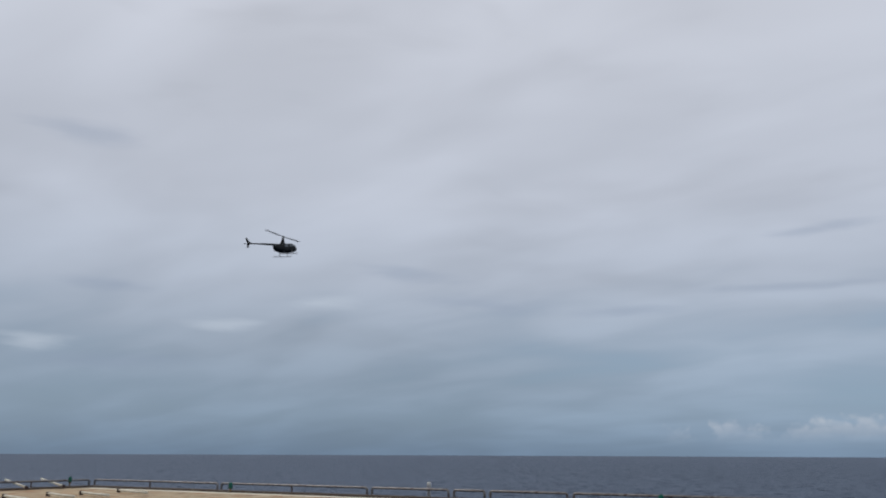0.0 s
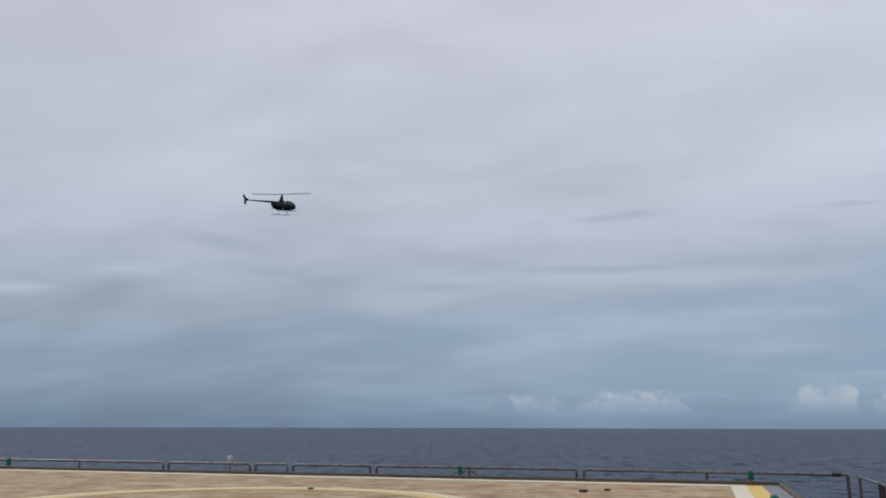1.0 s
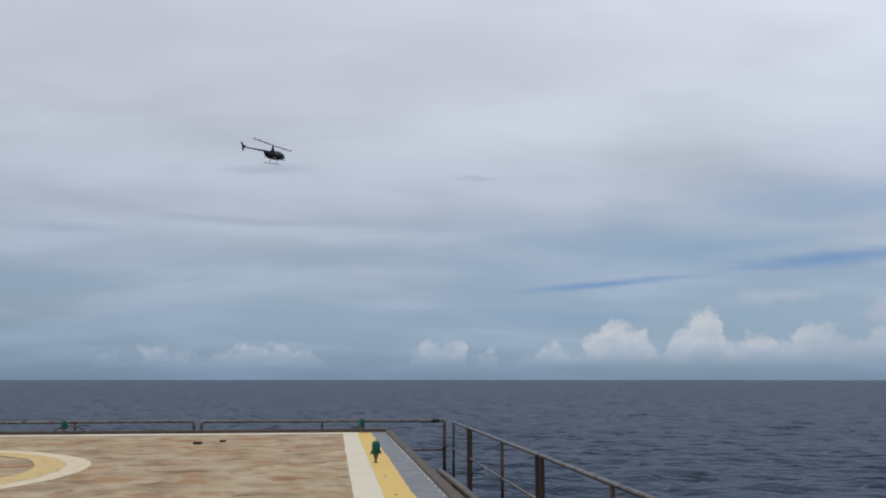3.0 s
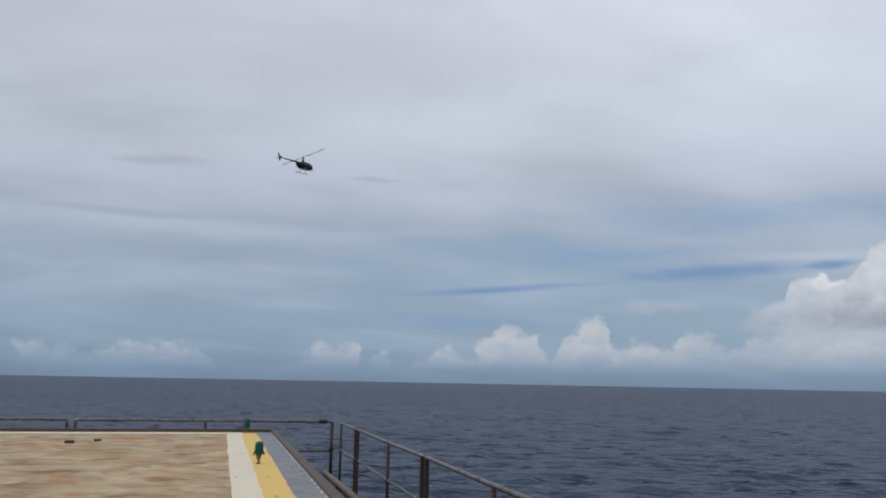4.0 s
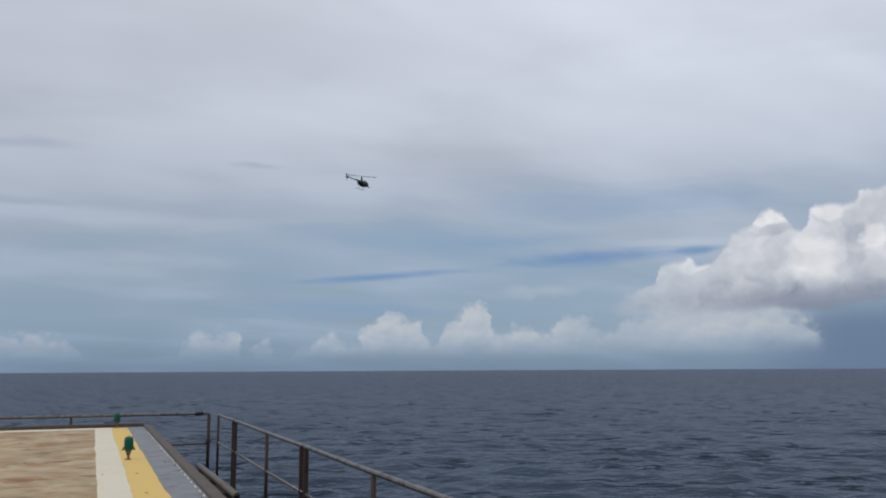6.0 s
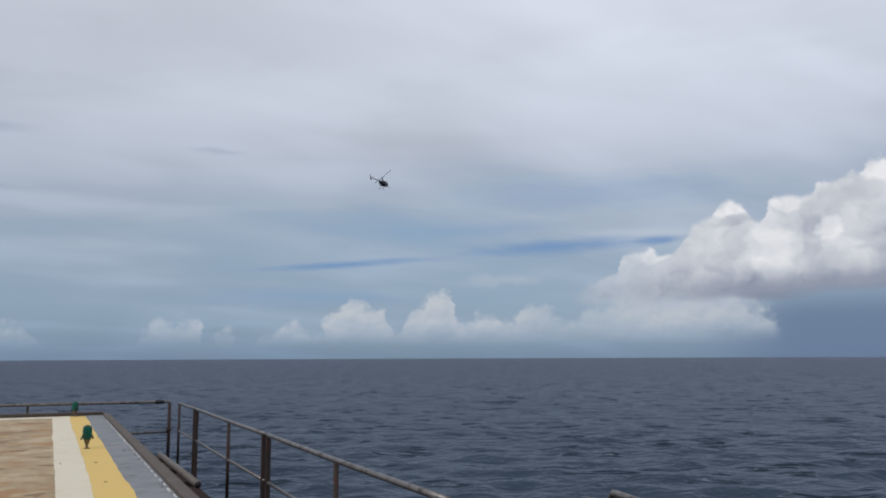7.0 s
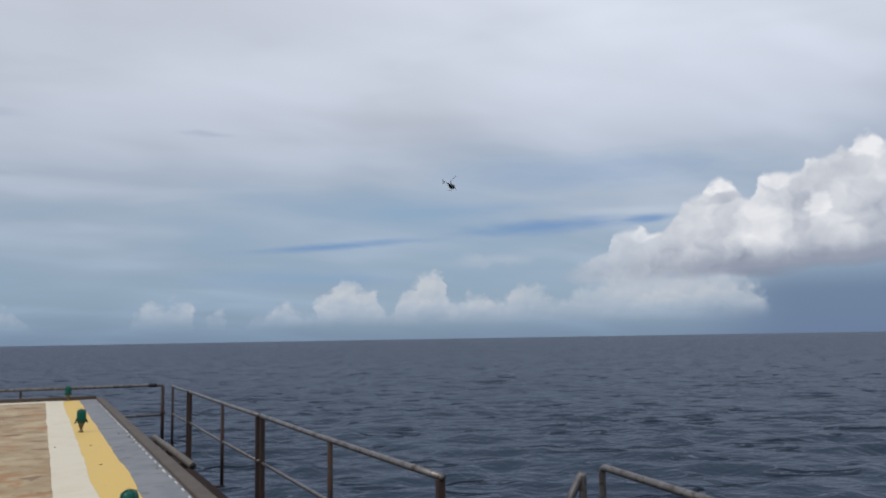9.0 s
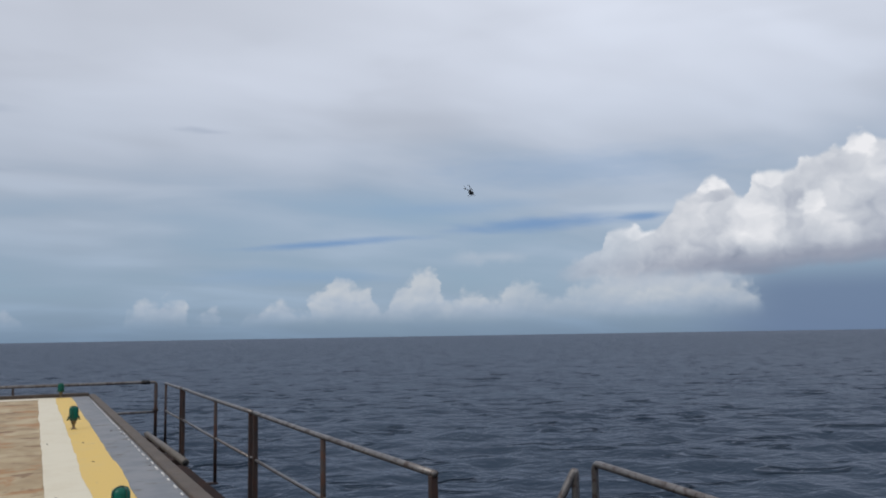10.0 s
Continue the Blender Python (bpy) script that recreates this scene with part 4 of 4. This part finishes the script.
def build_helicopter():
    """Nose along +x, its left along +y; the origin is the rotor's hub."""
    h = thing("helicopter", Matrix(), "small dark green-black helicopter with skids, in flight", "helicopter")
    b = bmesh.new()
    loft(b, [(2.20, -2.15, .10, .12), (2.12, -2.13, .27, .28), (1.95, -2.10, .42, .44), (1.6, -2.04, .56, .60), (1.1, -2.03, .64, .74), (.5, -2.03, .66, .79),
             (-.1, -2.03, .66, .79), (-.8, -2.02, .62, .76), (-1.4, -1.97, .52, .68), (-1.8, -1.87, .42, .52), (-2.02, -1.80, .30, .38), (-2.12, -1.75, .15, .20)], 24)
    body = part("fuselage", b, HELI_PAINT, h, smooth=True)
    # windscreen and windows stand a little proud
    b = bmesh.new()
    loft(b, [(2.14, -1.99, .20, .18), (1.98, -1.88, .38, .25), (1.63, -1.76, .54, .34), (1.15, -1.68, .625, .43)], 20)
    part("windscreen", b, HELI_GLASS, h, "dark curved windscreen", smooth=True)
    for s in (-1, 1):
        for x0, x1, name in ((0.55, 1.12, "door"), (-0.35, 0.42, "door")):
            b = bmesh.new()
            box(b, (x0, s * 0.60 - 0.065, -2.50), (x1, s * 0.60 + 0.065, -1.36), 0.03)
            d = part(name, b, HELI_PAINT, h)
            b = bmesh.new()
            box(b, (x0 + 0.06, s * 0.665 - 0.015, -1.92), (x1 - 0.06, s * 0.665 + 0.015, -1.42), 0.012)
            part("window", b, HELI_GLASS, d, "dark side window")
    # mast fairing and mast
    b = bmesh.new()
    rings = []
    for z, x, l, w in ((-1.34, -.28, .62, .2), (-1.1, -.24, .40, .14), (-.6, -.13, .26, .10), (-.2, -.05, .19, .08)):
        rings.append([b.verts.new((x + l * math.cos(a), w * math.sin(a), z)) for a in (2 * math.pi * k / 14 for k in range(14))])
    for p, q in zip(rings, rings[1:]):
        for k in range(14):
            b.faces.new((p[k], p[(k + 1) % 14], q[(k + 1) % 14], q[k]))
    b.faces.new(rings[0]), b.faces.new(rings[-1])
    part("mast_fairing", b, HELI_PAINT, h, smooth=True)
    b = bmesh.new()
    tube(b, [(0, 0, -.3), (0, 0, 0.05)], 0.04, 10)
    part("mast", b, BLADE, h, smooth=True)
    # tail boom
    b = bmesh.new()
    tube(b, [(-1.6, 0, -1.42), (-3.5, 0, -1.36), (-5.0, 0, -1.31), (-6.55, 0, -1.27)], [.19, .14, .11, .085], 14)
    part("tail_boom", b, HELI_PAINT, h, smooth=True)

    def fin(name, outline, thick, axis):
        b = bmesh.new()
        faces = []
        for s in (-1, 1):
            faces.append([b.verts.new((x, s * thick, z) if axis == "y" else (x, z, s * thick - 1.27)) for x, z in outline])
        b.faces.new(faces[0]), b.faces.new(list(reversed(faces[1])))
        n = len(outline)
        for k in range(n):
            b.faces.new((faces[0][k], faces[0][(k + 1) % n], faces[1][(k + 1) % n], faces[1][k]))
        return part(name, b, HELI_PAINT, h)

    fin("upper_fin", [(-6.25, -1.27), (-6.75, -1.27), (-6.96, -.34), (-6.66, -.34)], .03, "y")
    fin("lower_fin", [(-6.28, -1.27), (-6.75, -1.27), (-6.88, -1.98), (-6.60, -1.98)], .03, "y")
    fin("stabiliser", [(-6.25, 0.0), (-6.3, -.65), (-6.6, -.65), (-6.68, 0.0)], .025, "z")
    b = bmesh.new()
    tube(b, [(-6.5, 0, -1.27), (-6.5, .28, -1.27)], .05, 10)
    part("tail_gearbox", b, BLADE, h, smooth=True)
    tail = new("tail_rotor")
    tail.parent = h
    tail.location = (-6.5, .32, -1.27)
    tail.empty_display_size = 0.1
    for s in (0, math.pi):
        b = bmesh.new()
        blade_mesh(b, 0.05, 0.74, 0.12, 0.012)
        bmesh.ops.rotate(b, verts=b.verts, matrix=Matrix.Rotation(s, 3, "Z"))
        bmesh.ops.rotate(b, verts=b.verts, matrix=Matrix.Rotation(math.pi / 2, 3, "X"))
        part("tail_blade", b, BLADE, tail)
    # skids
    for s in (-1, 1):
        b = bmesh.new()
        tube(b, [(1.72, s * 1.03, -3.05), (1.6, s * 1.05, -3.14), (1.38, s * 1.07, -3.2), (.4, s * 1.08, -3.21), (-1.75, s * 1.08, -3.21)], .055, 10)
        part("skid", b, HELI_GREY, h, "grey metal landing skid", smooth=True)
        for x in (0.95, -0.55):
            b = bmesh.new()
            tube(b, [(x, s * .35, -2.58), (x, s * .75, -2.72), (x, s * .98, -2.95), (x, s * 1.07, -3.19)], .042, 10)
            part("skid_strut", b, HELI_GREY, h, smooth=True)
    b = bmesh.new()
    tube(b, [(-1.2, .3, -2.42), (-1.9, .3, -2.40), (-2.02, .3, -2.40)], .06, 10)
    part("exhaust_pipe", b, BLADE, h, smooth=True)
    # main rotor
    rotor = new("main_rotor")
    rotor.parent = h
    rotor.empty_display_size = 0.1
    b = bmesh.new()
    box(b, (-.30, -.07, -.03), (.30, .07, .09), .02)
    part("hub", b, BLADE, rotor)
    for s in (0, math.pi):
        b = bmesh.new()
        blade_mesh(b, .25, 5.03, .27, .035)
        bmesh.ops.rotate(b, verts=b.verts, matrix=Matrix.Rotation(s, 3, "Z"))
        part("rotor_blade", b, BLADE, rotor)
    return h, rotor, tail


helicopter, rotor, tail_rotor = build_helicopter()


# ---- what moves ----
# seconds, azimuth and elevation of the hub from the deck (degrees), distance, nose away from square (degrees), nose down, bank to its left
FLIGHT = [
    (0.0, -41.28, 14.28, 142.5, 28.0, -8.5, 4.5),
    (0.3, -37.47, 14.54, 142.1, 26.1, -7.8, 5.2),
    (0.5, -34.96, 14.84, 141.9, 24.9, -7.4, 5.6),
    (0.8, -30.99, 15.09, 141.4, 25.0, -6.9, 6.2),
    (1.0, -28.51, 15.39, 141.0, 25.0, -6.6, 6.6),
    (1.5, -22.07, 15.72, 144.5, 25.2, -5.2, 8.1),
    (1.8, -18.24, 15.67, 148.7, 25.0, -3.9, 9.2),
    (2.0, -15.81, 15.79, 151.5, 24.9, -3.0, 10.0),
    (2.2, -13.38, 15.71, 153.3, 26.1, -2.8, 10.2),
    (2.5, -9.84, 15.75, 156.0, 27.8, -2.4, 10.6),
    (3.0, -4.47, 15.52, 161.0, 33.0, -2.8, 10.2),
    (3.2, -2.45, 15.37, 164.7, 34.5, -2.6, 10.2),
    (4.3, 6.95, 14.61, 185.1, 43.1, -1.6, 10.4),
    (4.5, 8.40, 14.42, 188.8, 44.6, -1.4, 10.4),
    (5.0, 11.69, 13.90, 200.5, 47.2, -0.6, 10.2),
    (5.5, 14.54, 13.48, 210.8, 50.5, -1.3, 9.3),
    (6.0, 16.99, 13.07, 221.0, 53.4, -1.0, 8.9),
    (6.2, 17.88, 12.88, 226.1, 54.3, -1.0, 8.7),
    (7.3, 21.95, 12.00, 254.4, 59.1, -1.2, 7.9),
    (7.5, 22.62, 11.84, 259.5, 60.0, -1.2, 7.7),
    (8.0, 24.03, 11.38, 273.0, 61.3, -0.9, 7.2),
    (8.5, 25.27, 11.01, 287.0, 62.9, -0.4, 6.9),
    (9.0, 26.36, 10.63, 300.0, 64.7, 0.0, 6.7),
    (9.5, 26.94, 10.37, 312.0, 67.1, 0.1, 6.5),
    (10.0, 28.09, 9.95, 324.0, 70.3, 0.3, 6.5),
]
# seconds and the way in which the two main blades point, degrees from the nose
PHASES = [(0.0, 28), (0.5, 13), (1.0, 172), (1.5, 132), (2.0, 72), (2.5, 40), (3.0, 13), (4.5, 72), (5.0, 28), (5.5, 2), (6.0, 165),
          (7.5, 11), (9.0, 47), (9.5, 24), (10.0, 10)]


def flight_pose(az, el, dist, away, down, bank):
    a, e = radians(az), radians(el)
    at = Vector((dist * math.sin(a) * math.cos(e), dist * math.cos(a) * math.cos(e), 1.0 + dist * math.sin(e)))
    heading = -az + away
    return Matrix.Translation(at) @ pose(0, 0, 0, 0, 0, heading) @ pose(0, 0, 0, 0, down, 0) @ pose(0, 0, 0, -bank, 0, 0)


def rotor_turns():
    """The rotor's turn at the times of PHASES, at about 400 turns a minute; its two blades look alike, so half turns count."""
    turns = [(0.0, PHASES[0][1])]
    for t, way in PHASES[1:]:
        t0, a0 = turns[-1]
        whole = a0 + 2400 * (t - t0)
        turns.append((t, way + 180 * round((whole - way) / 180)))
    return turns


def motions():
    walk(helicopter, [(r[0], flight_pose(*r[1:])) for r in FLIGHT])
    steps = [k / FPS for k in range(301)]
    times, angles = zip(*rotor_turns())
    walk(rotor, [(t, pose(0, 0, 0, -7, 0, 0) @ pose(0, 0, 0, 0, 0, float(np.interp(t, times, angles)))) for t in steps])
    walk(tail_rotor, [(t, pose(-6.5, .32, -1.27, 0, 75 * t * FPS, 0)) for t in steps])
    walk(sea, [(0.0, pose(0, 0, SEA_LEVEL)), (10.0, pose(-5.0, -2.0, SEA_LEVEL))])


motions()
